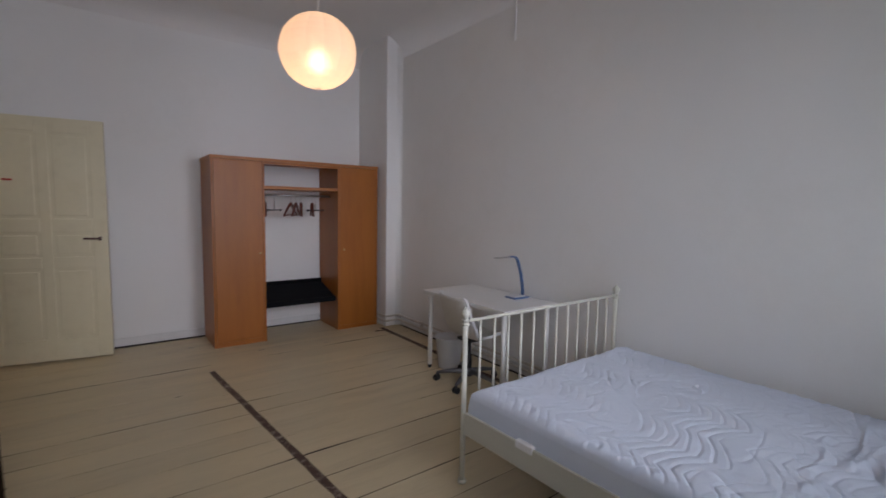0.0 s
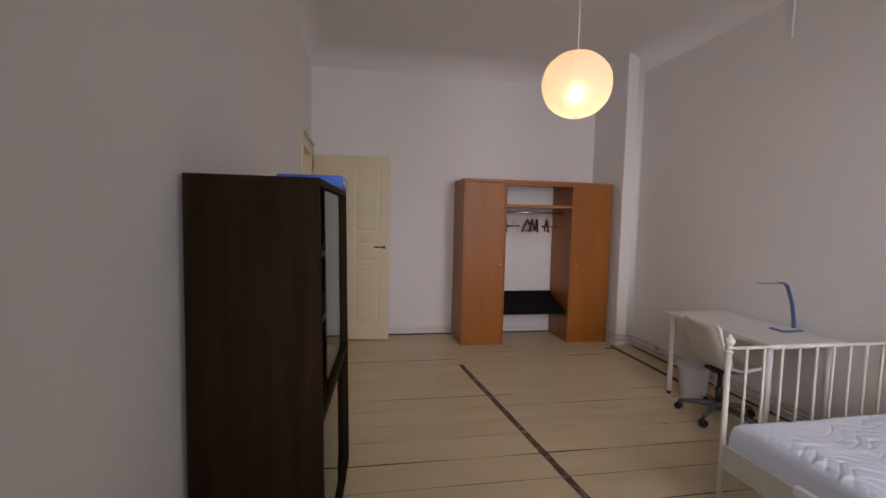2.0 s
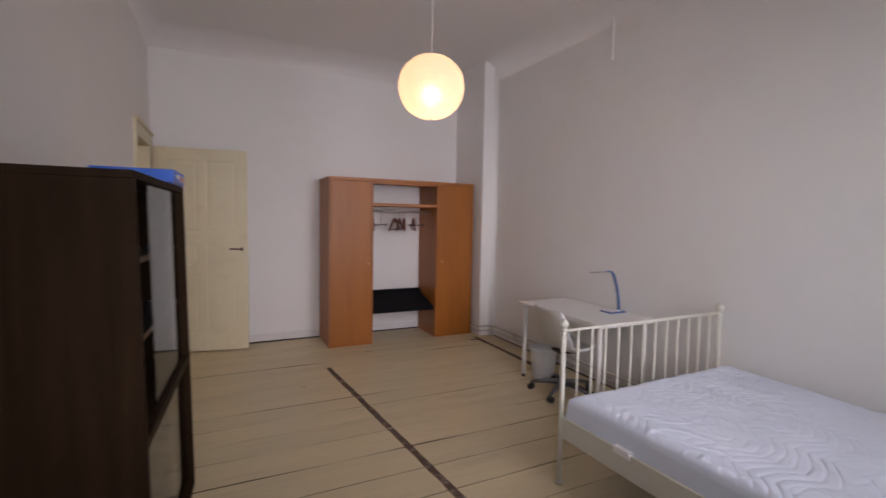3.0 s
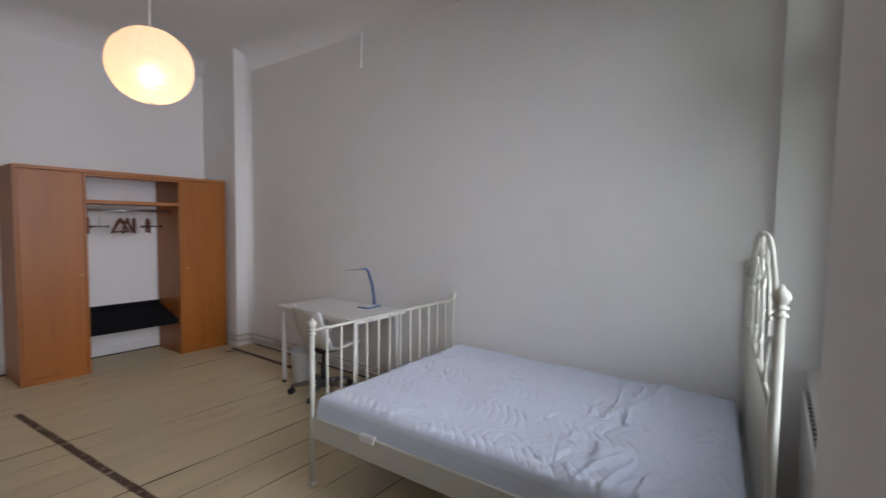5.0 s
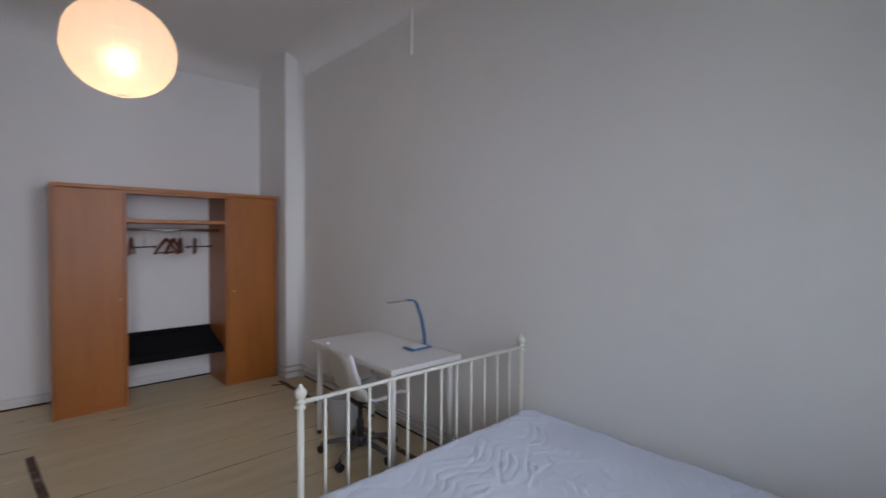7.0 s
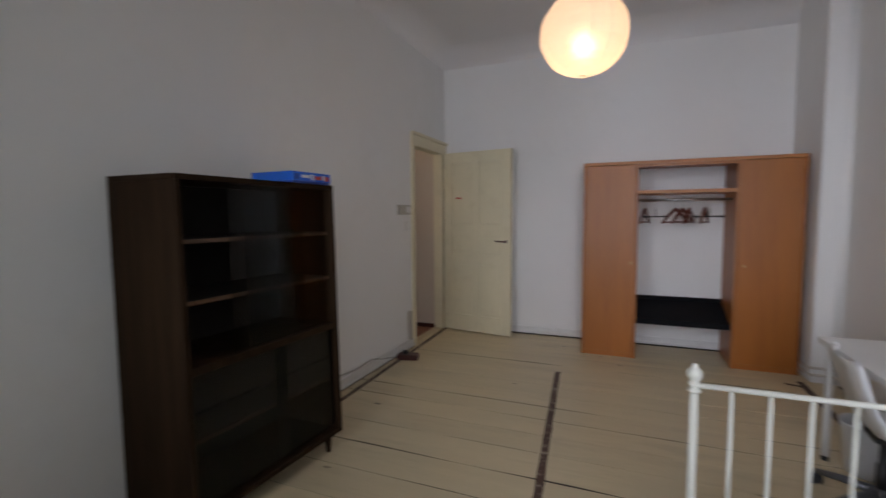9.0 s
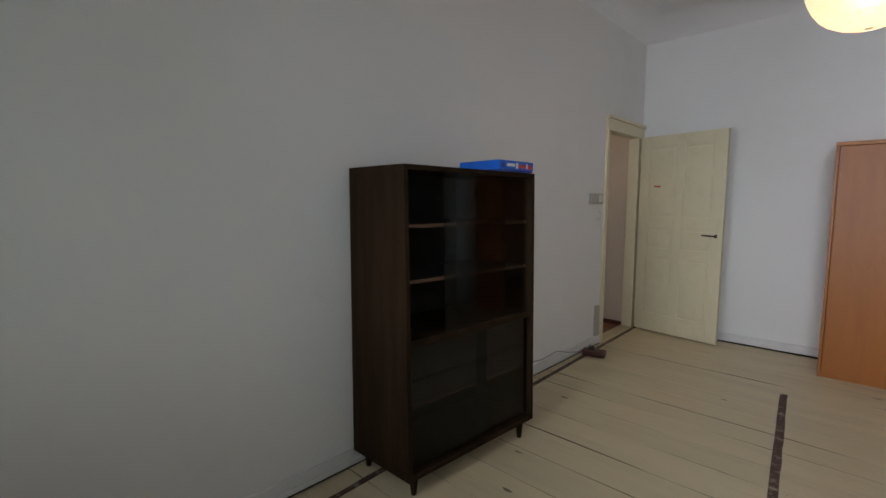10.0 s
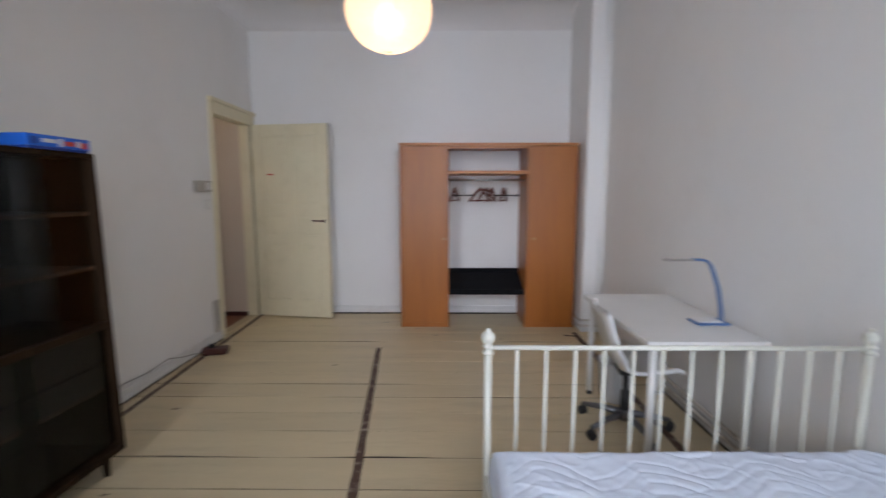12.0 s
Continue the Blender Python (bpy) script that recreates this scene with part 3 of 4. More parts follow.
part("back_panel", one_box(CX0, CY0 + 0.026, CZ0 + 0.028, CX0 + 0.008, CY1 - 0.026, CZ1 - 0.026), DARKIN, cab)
part("middle_board", one_box(CX0 + 0.008, CY0 + 0.026, 0.755, CX1 - 0.002, CY1 - 0.026, 0.79), WALNUT, cab)
for z in (1.335, 1.065):
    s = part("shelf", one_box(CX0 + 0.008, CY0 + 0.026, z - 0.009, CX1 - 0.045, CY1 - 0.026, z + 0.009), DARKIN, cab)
    part("shelf_edge", one_box(CX1 - 0.0448, CY0 + 0.026, z - 0.009, CX1 - 0.041, CY1 - 0.026, z + 0.009), WALNUTLIGHT, s, "lighter brown shelf edge")
part("drawer_front", one_box(CX1 - 0.07, CY0 + 0.03, 0.575, CX1 - 0.05, CY1 - 0.03, 0.745, bevel=0.002), DRAWER, cab)
part("drawer_front", one_box(CX1 - 0.068, CY0 + 0.03, 0.45, CX1 - 0.05, CY1 - 0.03, 0.562, bevel=0.002), DRAWER, cab)
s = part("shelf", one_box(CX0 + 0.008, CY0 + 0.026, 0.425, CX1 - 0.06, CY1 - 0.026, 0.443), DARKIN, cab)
part("shelf_edge", one_box(CX1 - 0.0598, CY0 + 0.026, 0.425, CX1 - 0.056, CY1 - 0.026, 0.443), WALNUTLIGHT, s, "lighter brown shelf edge")
part("glass_door", one_box(CX1 - 0.022, 1.67, 0.795, CX1 - 0.017, 2.15, CZ1 - 0.03), CABGLASS, cab, "sliding clear glass pane")
part("glass_door", one_box(CX1 - 0.034, 1.77, 0.795, CX1 - 0.029, 2.34, CZ1 - 0.03), CABGLASS, cab, "sliding clear glass pane")
part("glass_door", one_box(CX1 - 0.022, CY0 + 0.028, 0.148, CX1 - 0.017, 1.99, 0.752), DARKGLASS, cab, "dark sliding glass pane")
part("glass_door", one_box(CX1 - 0.034, 1.92, 0.148, CX1 - 0.029, CY1 - 0.028, 0.752), DARKGLASS, cab, "dark sliding glass pane")
for x, y in ((CX1 - 0.035, CY0 + 0.06), (CX1 - 0.025, CY1 - 0.105), (CX0 + 0.05, CY0 + 0.06), (CX0 + 0.05, CY1 - 0.10)):
    part("leg", one_lathe([(0.012, 0), (0.013, 0.003), (0.022, CZ0)], x, y, 14), WALNUT, cab)

# the cabinet stands a little out of true: deeper at its foot than at its top, and turned from the wall
for ob in [o for o in cab.children_recursive if o.type == "MESH"]:
    for v in ob.data.vertices:
        v.co.x += (-0.018 + 0.028 * (CZ1 - v.co.z) / CZ1) * (v.co.x - CX0) / (CX1 - CX0) + 0.06 * (v.co.y - CY0) / (CY1 - CY0)

gb = thing("game_box", (0.5, 2.2, CZ1), "bright blue cardboard board game box with red print", "box")
gm = pose(0.37, 2.075, CZ1, 0, 0, -3)
part("lid", one_box(0, 0, 0.012, 0.302, 0.315, 0.062, bevel=0.002, m=gm), BOXBLUE, gb)
part("tray", one_box(0.003, 0.003, 0.001, 0.299, 0.312, 0.0115, m=gm), BOXDARK, gb)
for y0, z0, y1, z1, ink in ((0.18, 0.024, 0.235, 0.044, RED), (0.245, 0.022, 0.262, 0.05, WHITEPRINT), (0.265, 0.018, 0.30, 0.045, RED), (0.07, 0.03, 0.14, 0.046, WHITEPRINT), (0.02, 0.02, 0.05, 0.05, BOXDARK), (0.15, 0.018, 0.17, 0.052, WHITEPRINT)):
    part("print", one_box(0.302, y0, z0, 0.3032, y1, z1, m=gm), ink, gb)


# ---- bed ----
BX0, BX1, BF, BH = 2.562, 3.928, 1.735, -0.345
SKEW = 0.128   # the head stands a little askew between its posts
bed = thing("bed_frame", ((BX0 + BX1) / 2, 0.68, 0), "ivory enamelled metal bed frame with ball finials and scrolled headboard", "bed")


def head_y(x):
    return BH + SKEW * (x - BX0) / (BX1 - BX0)


def finial(z):
    return [(0.014, z), (0.021, z + 0.003), (0.021, z + 0.009), (0.013, z + 0.014), (0.013, z + 0.022), (0.020, z + 0.026), (0.020, z + 0.031), (0.012, z + 0.036), (0.018, z + 0.043), (0.0235, z + 0.054), (0.0245, z + 0.062), (0.022, z + 0.072), (0.015, z + 0.080), (0.008, z + 0.085), (0.0085, z + 0.091), (0.004, z + 0.097)]


for x in (BX0, BX1):
    for y, top in ((BF, 0.86), (head_y(x), 1.235)):
        post = part("post", one_tube([(x, y, 0.012), (x, y, top)], 0.0138, 16), BEDWHITE, bed)
        part("finial", one_lathe(finial(top), x, y, 18), BEDWHITE, post)
        part("foot_cap", one_lathe([(0.022, 0), (0.024, 0.008), (0.02, 0.02)], x, y, 14), BEDWHITE, post)
part("foot_rail", one_tube([(BX0, BF, 0.883), (BX1, BF, 0.883)], 0.0092, 10), BEDWHITE, bed)
part("foot_rail", one_tube([(BX0, BF, 0.32), (BX1, BF, 0.32)], 0.0105, 10), BEDWHITE, bed)
for k in range(12):
    x = BX0 + (BX1 - BX0) * (k + 1) / 13
    part("foot_bar", one_tube([(x, BF, 0.32), (x, BF, 0.883)], 0.0072, 8), BEDWHITE, bed)
for x in (BX0, BX1):
    s = 1 if x < 3 else -1
    a, b = (x - 0.012, x + 0.003) if s > 0 else (x - 0.003, x + 0.012)
    bm = one_box(a, head_y(x) + 0.018, 0.280, b, BF - 0.018, 0.40, bevel=0.004)
    box(bm, min(b, b + 0.05 * s) if s > 0 else a - 0.05, head_y(x) + 0.02, 0.282, b + 0.05 if s > 0 else a, BF - 0.02, 0.2925)
    part("side_rail", bm, BEDWHITE, bed)
part("cross_rail", one_tube([(BX0, BH, 0.32), (BX1, BH + SKEW, 0.32)], 0.014, 8), BEDWHITE, bed)
for k in range(14):
    y = BH + 0.14 + k * 0.143
    part("slat", one_box(BX0 + 0.055, y - 0.03, 0.281, BX1 - 0.055, y + 0.03, 0.293), WALNUTLIGHT, bed)
for y in (1.30, 0.30):
    part("slat_clip", one_box(BX0 - 0.018, y - 0.05, 0.375, BX0 + 0.012, y + 0.05, 0.412, bevel=0.006), CHAIRWHITE, bed, "white plastic clip")
# headboard
def head_tube(pts, r, seg=8):
    return one_tube([(x, y + head_y(x) - BH, z) for x, y, z in pts], r, seg)


def flow(knots, n=7):
    """A smooth run through knots (x, z)."""
    pts = [knots[0]] + list(knots) + [knots[-1]]
    out = []
    for p, q, r, w in zip(pts, pts[1:], pts[2:], pts[3:]):
        for i in range(n):
            t = i / n
            out.append(tuple(0.5 * (2 * b + (c - a) * t + (2 * a - 5 * b + 4 * c - d) * t * t + (3 * b - a - 3 * c + d) * t ** 3) for a, b, c, d in zip(p, q, r, w)))
    return out + [tuple(knots[-1])]


XM, HW = (BX0 + BX1) / 2, (BX1 - BX0) / 2
HEAD_RAIL = 0.94
half = [(1.0, 1.232), (0.9, 1.250), (0.8, 1.288), (0.7, 1.342), (0.6, 1.395), (0.5, 1.432), (0.38, 1.455), (0.2, 1.468), (0.0, 1.472)]
crest = [(-u, z) for u, z in half] + [(u, z) for u, z in half[-2::-1]]
part("head_arch", head_tube([(XM + HW * u, BH, z) for u, z in flow(crest, 4)], 0.0088, 10), BEDWHITE, bed)
part("head_rail", head_tube([(BX0, BH, 0.42), (BX1, BH, 0.42)], 0.0105, 10), BEDWHITE, bed)
part("head_rail", head_tube([(BX0, BH, HEAD_RAIL), (BX1, BH, HEAD_RAIL)], 0.0085, 10), BEDWHITE, bed)
for k in range(12):
    x = BX0 + 2 * HW * (k + 1) / 13
    part("head_bar", head_tube([(x, BH, 0.42), (x, BH, HEAD_RAIL)], 0.0068, 8), BEDWHITE, bed)
scrolls = (
    [(0.34, 0.945), (0.40, 1.06), (0.46, 1.125), (0.53, 1.138), (0.59, 1.10), (0.605, 1.04), (0.575, 0.995), (0.54, 1.01), (0.535, 1.04)],
    [(0.30, 0.945), (0.20, 1.00), (0.09, 1.09), (0.06, 1.17), (0.12, 1.27), (0.22, 1.35), (0.23, 1.42), (0.16, 1.44), (0.12, 1.40), (0.15, 1.37)],
    [(0.36, 0.945), (0.385, 1.08), (0.37, 1.22), (0.31, 1.33), (0.22, 1.36)],
    [(0.02, 0.945), (0.10, 1.02), (0.16, 1.12), (0.15, 1.22), (0.07, 1.32), (0.02, 1.40), (0.015, 1.465)],
)
for side in (-1, 1):
    for knots in scrolls:
        part("head_scroll", head_tube([(XM + side * x, BH, z) for x, z in flow(knots)], 0.0056, 8), BEDWHITE, bed)
    for x, z in ((0.115, 1.055), (0.10, 1.27), (0.375, 1.19)):
        part("collar", head_tube([(XM + side * x, BH, z - 0.018), (XM + side * x, BH, z + 0.018)], 0.011, 8), BEDWHITE, bed)

# mattress: rounded slab with wavy quilting and a few soft creases
MX0, MX1, MY0, MY1, MZ0, MZ1 = BX0 + 0.012, XR - 0.02, BH + 0.03, BF - 0.035, 0.293, 0.528
NX, NY = 290, 420


def tri(v):
    f = v - math.floor(v)
    return 4 * abs(f - 0.5) - 1


def quilt(x, y):
    """Stitched zigzag lines across the bed in groups, a little uneven and crumpled."""
    z = 0.0
    wx, wy = x + 0.03 * noise.noise((x * 3, y * 3, 50)), y + 0.022 * noise.noise((x * 4, y * 4, 60)) + 0.007 * noise.noise((x * 12, y * 12, 61))
    v = wy + 0.07 * (0.7 * tri(wx / 0.36) + 0.3 * math.sin(2 * math.pi * wx / 0.36))
    g = (v + 0.42) % 0.52
    patch = min(1.0, max(0.35, 0.75 + 1.0 * noise.noise((x * 2.2, y * 2.2, 5))))
    if g < 0.42:
        d = abs(g / 0.052 - round(g / 0.052)) * 0.052
        z -= 0.0043 * patch * math.exp(-(d / 0.0075) ** 2)
    z += 0.008 * noise.noise((x * 3.2, y * 3.2, 3.3)) + 0.004 * noise.noise((x * 11 + y * 6, y * 5 - x * 4, 7.7)) + 0.0022 * noise.noise((x * 26, y * 26, 8.8))
    z += 0.007 * max(0.0, 0.5 - 3.0 * abs(noise.noise((x * 6 + y * 3, y * 8 - x * 5, 17.0)))) * max(0.0, 0.4 + noise.noise((x * 2.0, y * 2.0, 27.0)))
    c = noise.noise(((x + 0.35 * y) * 2.4 + 3, (y - 0.45 * x) * 7.0, 11.0))
    z -= 0.010 * math.exp(-(c / 0.06) ** 2) * max(0.0, noise.noise((x * 1.6, y * 1.6, 21.0)) + 0.15)
    e = noise.noise(((x - 0.8 * y) * 5.0, (y + 0.8 * x) * 9.0, 71.0))
    z += 0.013 * math.exp(-(e / 0.09) ** 2) * max(0.0, noise.noise((x * 2.1, y * 2.1, 81.0)) + 0.1)
    h = max(0.0, 1 - abs(y - 0.12) / 0.42)
    k = noise.noise(((x - 0.3 * y) * 2.8, (y + 0.25 * x) * 10.0, 31.0))
    z += 0.030 * h * math.exp(-(k / 0.11) ** 2) * max(0.0, 0.35 + noise.noise((x * 2.5, y * 2.5, 41.0)))
    return z


verts, faces, rnd = [], [], 0.055
for j in range(NY + 1):
    for i in range(NX + 1):
        x, y = MX0 + (MX1 - MX0) * i / NX, MY0 + (MY1 - MY0) * j / NY
        e = min(x - MX0, MX1 - x, y - MY0, MY1 - y)
        drop = 0.0 if e > rnd else rnd - math.sqrt(max(rnd ** 2 - (rnd - e) ** 2, 0))
        verts.append((x, y, MZ1 - drop * 0.9 + quilt(x, y) * min(1, e / 0.03)))
for j in range(NY):
    for i in range(NX):
        a = j * (NX + 1) + i
        faces.append((a, a + 1, a + NX + 2, a + NX + 1))
rim = [i for i in range(NX + 1)] + [j * (NX + 1) + NX for j in range(1, NY + 1)] + [NY * (NX + 1) + i for i in range(NX - 1, -1, -1)] + [j * (NX + 1) for j in range(NY - 1, 0, -1)]
levels = [rim]
for zf, outset in ((0.72, 0.006), (0.45, 0.007), (0.2, 0.005), (0.0, -0.01)):
    base = len(verts)
    for r in rim:
        x, y, z = verts[r]
        ox = outset * (-1 if x < MX0 + 1e-6 else 1 if x > MX1 - 1e-6 else 0)
        oy = outset * (-1 if y < MY0 + 1e-6 else 1 if y > MY1 - 1e-6 else 0)
        verts.append((x + ox, y + oy, MZ0 + (MZ1 - rnd - MZ0) * zf))
    levels.append(list(range(base, base + len(rim))))
for a, b in zip(levels, levels[1:]):
    for k in range(len(rim)):
        q = (k + 1) % len(rim)
        faces.append((a[k], b[k], b[q], a[q]))
faces.append(tuple(levels[-1]))
mattress = thing("mattress", ((MX0 + MX1) / 2, (MY0 + MY1) / 2, MZ0), "bare white quilted mattress with wavy stitching on the bed frame", "mattress")


def cover(name, some, label):
    """One sewn piece of the mattress cover."""
    used = sorted({i for f in some for i in f})
    at = {i: k for k, i in enumerate(used)}
    me = bpy.data.meshes.new(name)
    me.from_pydata([verts[i] for i in used], [], [tuple(at[i] for i in f) for f in some])
    me.materials.append(MATTRESS)
    for p in me.polygons:
        p.use_smooth = True
    ob = new(name, me)
    ob.parent, ob.matrix_parent_inverse = mattress, mattress.matrix_basis.inverted()
    return tagged(ob, label)


cover("quilted_top", faces[:NX * NY], "crumpled quilted top")
cover("side_border", faces[NX * NY:], "plain fabric side border")


# the whole bed leans a little towards the wall at its head
for ob in [o for o in bed.children_recursive if o.type == "MESH"] + list(mattress.children):
    for v in ob.data.vertices:
        share = 1.0 if ob.parent != mattress else (MX1 - v.co.x) / (MX1 - MX0)
        if ob.parent == mattress:
            v.co.y += SKEW * (v.co.x - MX0) / (MX1 - MX0) * (MY1 - v.co.y) / (MY1 - MY0)
        v.co.x += 0.05 * share * (BF - v.co.y) / (BF - BH)

# ---- desk and things on it ----
TX0, TX1, TY0, TY1, TZ = 3.39, 3.98, 2.285, 3.335, 0.72
desk = thing("desk", ((TX0 + TX1) / 2, 2.8, 0), "plain white desk with round tube legs against the wall", "desk")
part("desktop", one_box(TX0, TY0, TZ - 0.034, TX1, TY1, TZ, bevel=0.003), DESKWHITE, desk)
for x in (TX0 + 0.05, TX1 - 0.06):
    for y in (TY0 + 0.05, TY1 - 0.05):
        leg = part("leg", one_tube([(x, y, 0.03), (x, y, TZ - 0.034)], 0.0205, 14), DESKWHITE, desk)
        part("foot", one_lathe([(0.016, 0), (0.018, 0.004), (0.018, 0.028), (0.012, 0.03)], x, y, 12), BLACKPLASTIC, leg, "black plastic foot")

dl = thing("desk_lamp", (3.9, 2.62, TZ), "blue and silver LED desk lamp on the white desk", "desk lamp")
part("base", one_box(3.775, 2.555, TZ, 3.955, 2.675, TZ + 0.013, bevel=0.006), BLUE, dl)
part("base_plate", one_box(3.787, 2.567, TZ + 0.0132, 3.915, 2.663, TZ + 0.020, bevel=0.003), CHAIRWHITE, dl, "pale control plate")
stem = [(3.935, TZ + 0.015), (3.93, 0.80), (3.905, 0.92), (3.875, 1.00), (3.855, 1.045), (3.835, 1.065), (3.81, 1.073), (3.76, 1.074)]
bm = bmesh.new()
for (x, z), (x2, z2) in zip(stem, stem[1:]):
    d = Vector((x2 - x, 0, z2 - z))
    m = Matrix.Translation((x, 2.62, z)) @ Vector((0, 0, 1)).rotation_difference(d.normalized()).to_matrix().to_4x4()
    box(bm, -0.006, -0.013, -0.002, 0.006, 0.013, d.length + 0.002, m=m)
part("stem", bm, BLUE, dl)
part("arm", one_box(3.60, 2.603, 1.067, 3.762, 2.637, 1.078, bevel=0.003), STEEL, dl, "slim silver lamp head")

# ---- swivel chair ----
KX, KY = 3.50, 2.80
chair = thing("swivel_chair", (KX, KY, 0), "white plastic shell swivel chair on grey five-star base", "chair")
cm = pose(3.54, 2.84, 0, 0, 0, -6)
prof = [(-0.222, 0.745), (-0.215, 0.72), (-0.203, 0.67), (-0.182, 0.60), (-0.157, 0.53), (-0.13, 0.46), (-0.09, 0.41), (-0.03, 0.385), (0.05, 0.388), (0.13, 0.402), (0.19, 0.408), (0.225, 0.392)]
vs, fs = [], []
for i, (px, pz) in enumerate(prof):
    wd_half = 0.20 + 0.025 * math.sin(math.pi * i / (len(prof) - 1)) - (0.03 if i == 0 else 0)
    for k in range(13):
        v = 2 * k / 12 - 1
        lift = 0.035 * v ** 4
        bx = lift * (1.0 if i < 6 else 0.2)
        bz = lift * (0.2 if i < 5 else 1.0)
        vs.append(tuple(cm @ Vector((px + bx, v * wd_half, pz + bz))))
for i in range(len(prof) - 1):
    for k in range(12):
        a = i * 13 + k
        fs.append((a, a + 1, a + 14, a + 13))
me = bpy.data.meshes.new("shell")
me.from_pydata(vs, [], fs)
me.materials.append(CHAIRSHADE)
for p in me.polygons:
    p.use_smooth = True
sh = new("shell", me)
sh.parent, sh.matrix_parent_inverse = chair, chair.matrix_basis.inverted()
tagged(sh, "curved white plastic seat shell, toned down for shade")
mod = sh.modifiers.new("thickness", "SOLIDIFY")
mod.thickness, mod.offset = 0.016, 0
# window light on the shell's edges, put in as brighter white tubes
for k in (0, 12):
    part("rim", one_tube([vs[i * 13 + k] for i in range(len(prof))], 0.0145, 8), CHAIRWHITE, chair, "bright tube for the shell edge that catches light")
part("seat_plate", one_box(-0.08, -0.08, 0.35, 0.1, 0.08, 0.372, bevel=0.004, m=cm), BLACKPLASTIC, chair)
part("gas_column", one_lathe([(0.026, 0.075), (0.026, 0.24), (0.017, 0.245), (0.017, 0.36)], KX, KY, 14), BLACKPLASTIC, chair)
part("hub", one_lathe([(0.035, 0.06), (0.042, 0.075), (0.04, 0.11), (0.03, 0.125)], KX, KY, 16), GREYMETAL, chair)
for k in range(5):
    a = radians(137 + 72 * k)
    ex, ey = KX + 0.27 * math.cos(a), KY + 0.27 * math.sin(a)
    arm = part("base_arm", one_tube([(KX + 0.03 * math.cos(a), KY + 0.03 * math.sin(a), 0.098), (KX + 0.15 * math.cos(a), KY + 0.15 * math.sin(a), 0.09), (ex, ey, 0.07)], [0.024, 0.019, 0.014], 8), GREYMETAL, chair)
    bm = bmesh.new()
    t = Vector((math.cos(a + 1.1), math.sin(a + 1.1), 0))
    for o in (-0.014, 0.014):
        c = Vector((ex, ey, 0.027)) + t * o
        tube(bm, [c - t * 0.010, c - t * 0.006, c + t * 0.006, c + t * 0.010], [0.022, 0.027, 0.027, 0.022], 14)
    tube(bm, [(ex, ey, 0.03), (ex, ey, 0.066)], 0.009, 8)
    part("caster", bm, BLACKPLASTIC, chair, "black twin-wheel caster")

# waste bin
bn = thing("waste_bin", (3.60, 3.20, 0), "white tapered plastic waste bin under the desk", "waste bin")
bm = bmesh.new()
lathe(bm, [(0.095, 0.0), (0.10, 0.003), (0.128, 0.275), (0.134, 0.28), (0.134, 0.286), (0.125, 0.286), (0.095, 0.012), (0.02, 0.01)], 3.60, 3.20, 26)
part("tub", bm, BINWHITE, bn)

# radiator under the bed's window
rad = thing("radiator", (3.1, -0.49, 0.12), "ivory panel radiator with dark-slotted top grille under the window", "radiator")
RX0, RX1 = 2.42, 3.78
part("front_panel", one_box(RX0, -0.473, 0.13, RX1, -0.460, 0.70, bevel=0.006), RADIATOR, rad)
part("rear_panel", one_box(RX0, -0.573, 0.13, RX1, -0.562, 0.70, bevel=0.004), RADIATOR, rad)
for x in (RX0, RX1 - 0.006):
    part("side_cover", one_box(x, -0.562, 0.15, x + 0.006, -0.473, 0.705), RADIATOR, rad)
bm = bmesh.new()
for k in range(26):
    x = RX0 + 0.02 + k * (RX1 - RX0 - 0.04) / 25
    box(bm, x - 0.0015, -0.560, 0.698, x + 0.0015, -0.475, 0.704)
for y in (-0.535, -0.50):
    box(bm, RX0 + 0.008, y - 0.003, 0.692, RX1 - 0.008, y + 0.003, 0.699)
part("top_grille", bm, RADIATOR, rad, "slotted top grille")
# black block put in for the shade seen through the grille slots
part("convector_core", one_box(RX0 + 0.03, -0.55, 0.2, RX1 - 0.03, -0.485, 0.692), BLACKPLASTIC, rad, "black filler for the shade between the panels")
for x in (RX0 + 0.2, RX1 - 0.2):
    part("bracket", one_box(x - 0.015, YS - 0.164, 0.3, x + 0.015, -0.572, 0.6), RADIATOR, rad)

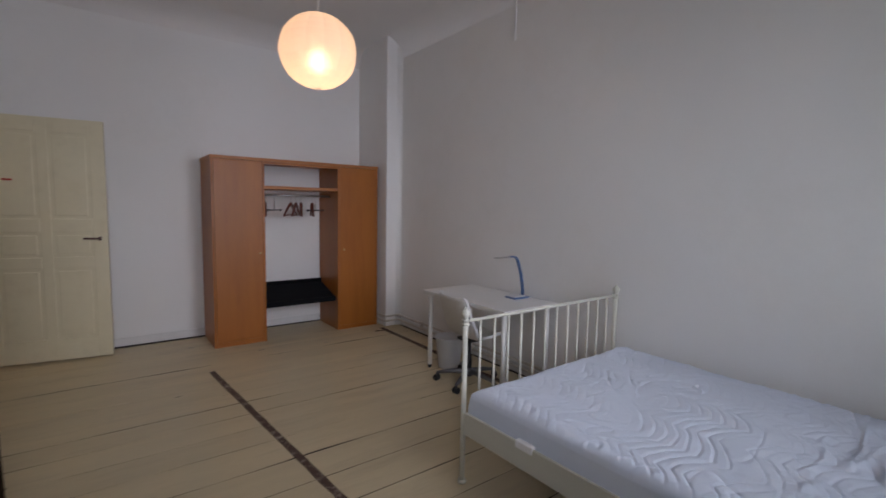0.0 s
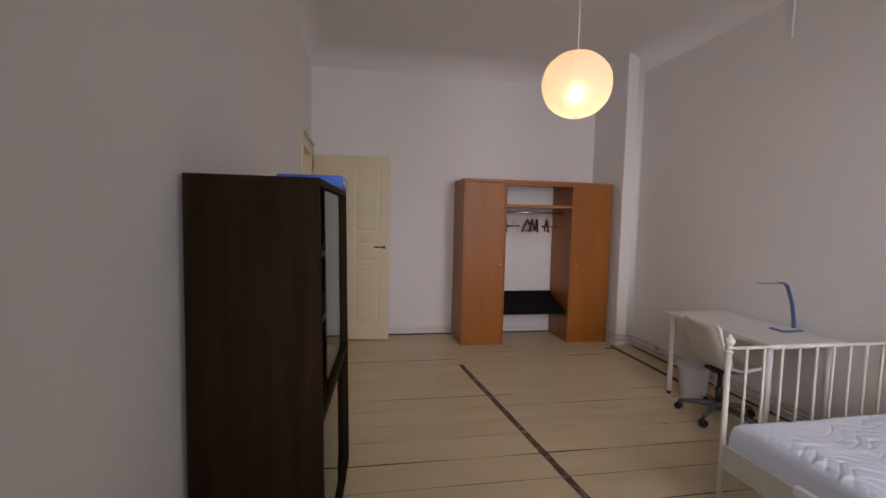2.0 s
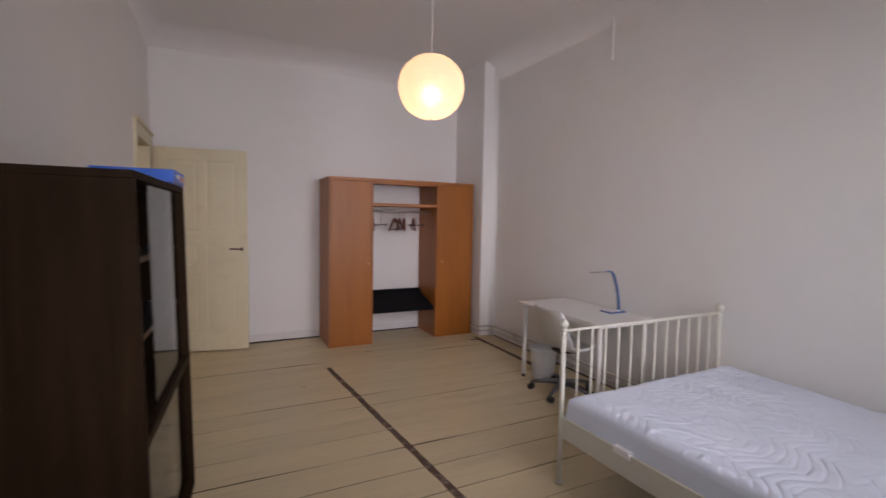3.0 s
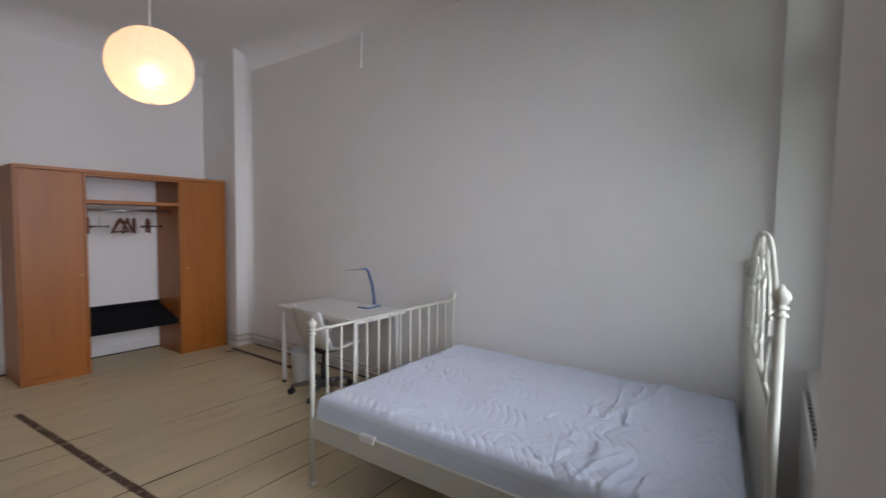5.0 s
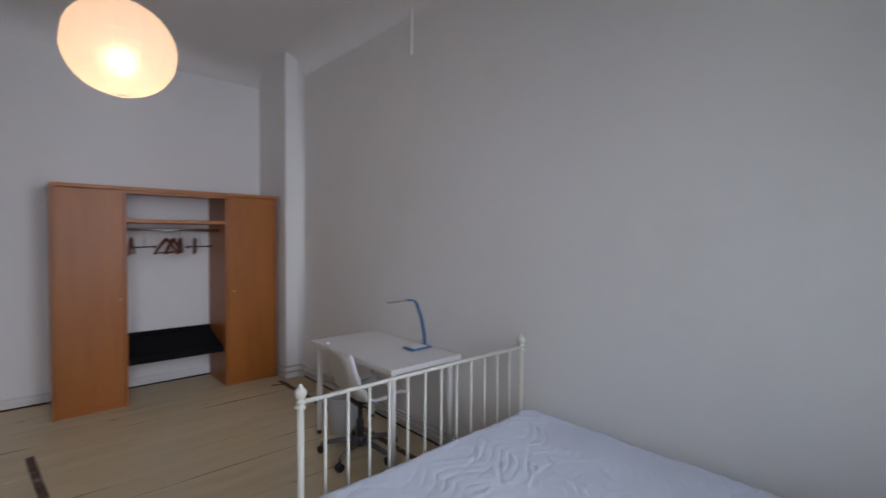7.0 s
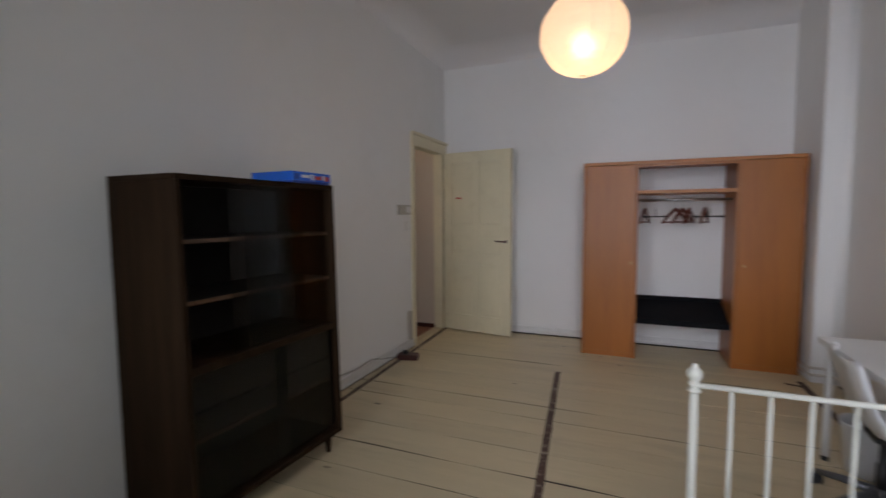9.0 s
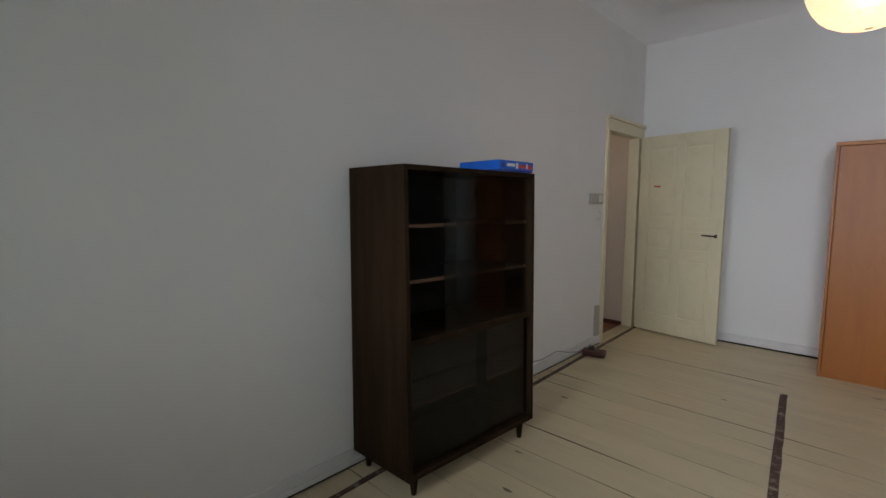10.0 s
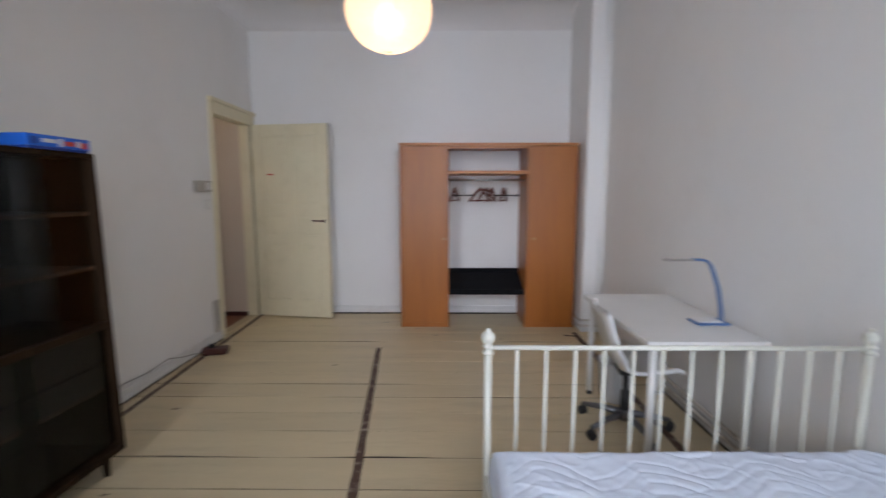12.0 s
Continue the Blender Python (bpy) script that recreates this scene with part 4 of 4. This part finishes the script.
# ---- floor: planks run from side to side ----
floor = setting("floor", one_box(XL - 0.02, YS - 0.14, -0.12, XR, YB, -0.0025), GAP, "cream painted wooden plank floor with dark gaps")
rng = random.Random(5)
joints = [YS - 0.14, -0.30, -0.02, 0.27, 0.55, 0.83, 1.09, 1.37, 1.66, 1.93, 2.20, 2.47, 2.75, 2.98, 3.21, 3.43, 3.65, 3.90, 4.16, 4.415, 4.70, 4.95, 5.21, YB]
for j, (y0, y1) in enumerate(zip(joints, joints[1:])):
    gap = {7: 0.007, 11: 0.009, 15: 0.009, 19: 0.015}.get(j, rng.choice((0.003, 0.004, 0.006)))
    dz = rng.uniform(-0.0015, 0.0)
    bm = bmesh.new()
    rows, n = [], 48
    for i in range(n + 1):
        x = XL + 0.001 + (XR - XL - 0.002) * i / n
        near = y0 + gap * max(0.15, 0.95 + 1.7 * noise.noise((x * 1.7, j * 3.1, 2.0)))
        far = y1 - (0.03 if y1 == YB else 0)
        rows.append([bm.verts.new(v) for v in ((x, near, -0.010), (x, near, dz), (x, far, dz), (x, far, -0.010))])
    for p, q in zip(rows, rows[1:]):
        for k in range(4):
            bm.faces.new((p[k], p[(k + 1) % 4], q[(k + 1) % 4], q[k]))
    bm.faces.new(rows[0]), bm.faces.new(rows[-1][::-1])
    part("plank", bm, PLANK, floor)


def strip(name, x0, y0, x1, y1, w):
    """A run of bare brown wood let into the planks, with uneven edges."""
    n = 60
    bm = bmesh.new()
    d = Vector((x1 - x0, y1 - y0, 0))
    s = Vector((-d.y, d.x, 0)).normalized()
    rows = []
    for i in range(n + 1):
        c = Vector((x0, y0, 0.002)) + d * (i / n)
        a = w / 2 * (1 + 0.25 * noise.noise((i * 0.5, x0, 1)))
        b = w / 2 * (1 + 0.25 * noise.noise((i * 0.5, x0, 9)))
        rows.append([bm.verts.new(c - s * a - Vector((0, 0, 0.01))), bm.verts.new(c - s * a), bm.verts.new(c + s * b), bm.verts.new(c + s * b - Vector((0, 0, 0.01)))])
    for p, q in zip(rows, rows[1:]):
        for k in range(3):
            bm.faces.new((p[k], p[k + 1], q[k + 1], q[k]))
    setting(name, bm, BARE, "bare dark brown wooden strip with paint remnants in the floor")


strip("floor_strip_middle", 1.78, 4.24, 2.18, -0.3, 0.046)
strip("floor_strip_west", 0.222, 5.40, 0.40, -0.42, 0.036)
strip("floor_strip_east", 3.73, 4.72, 3.745, -0.30, 0.05)
strip("floor_strip_end", 3.60, 4.63, 3.71, 4.60, 0.03)
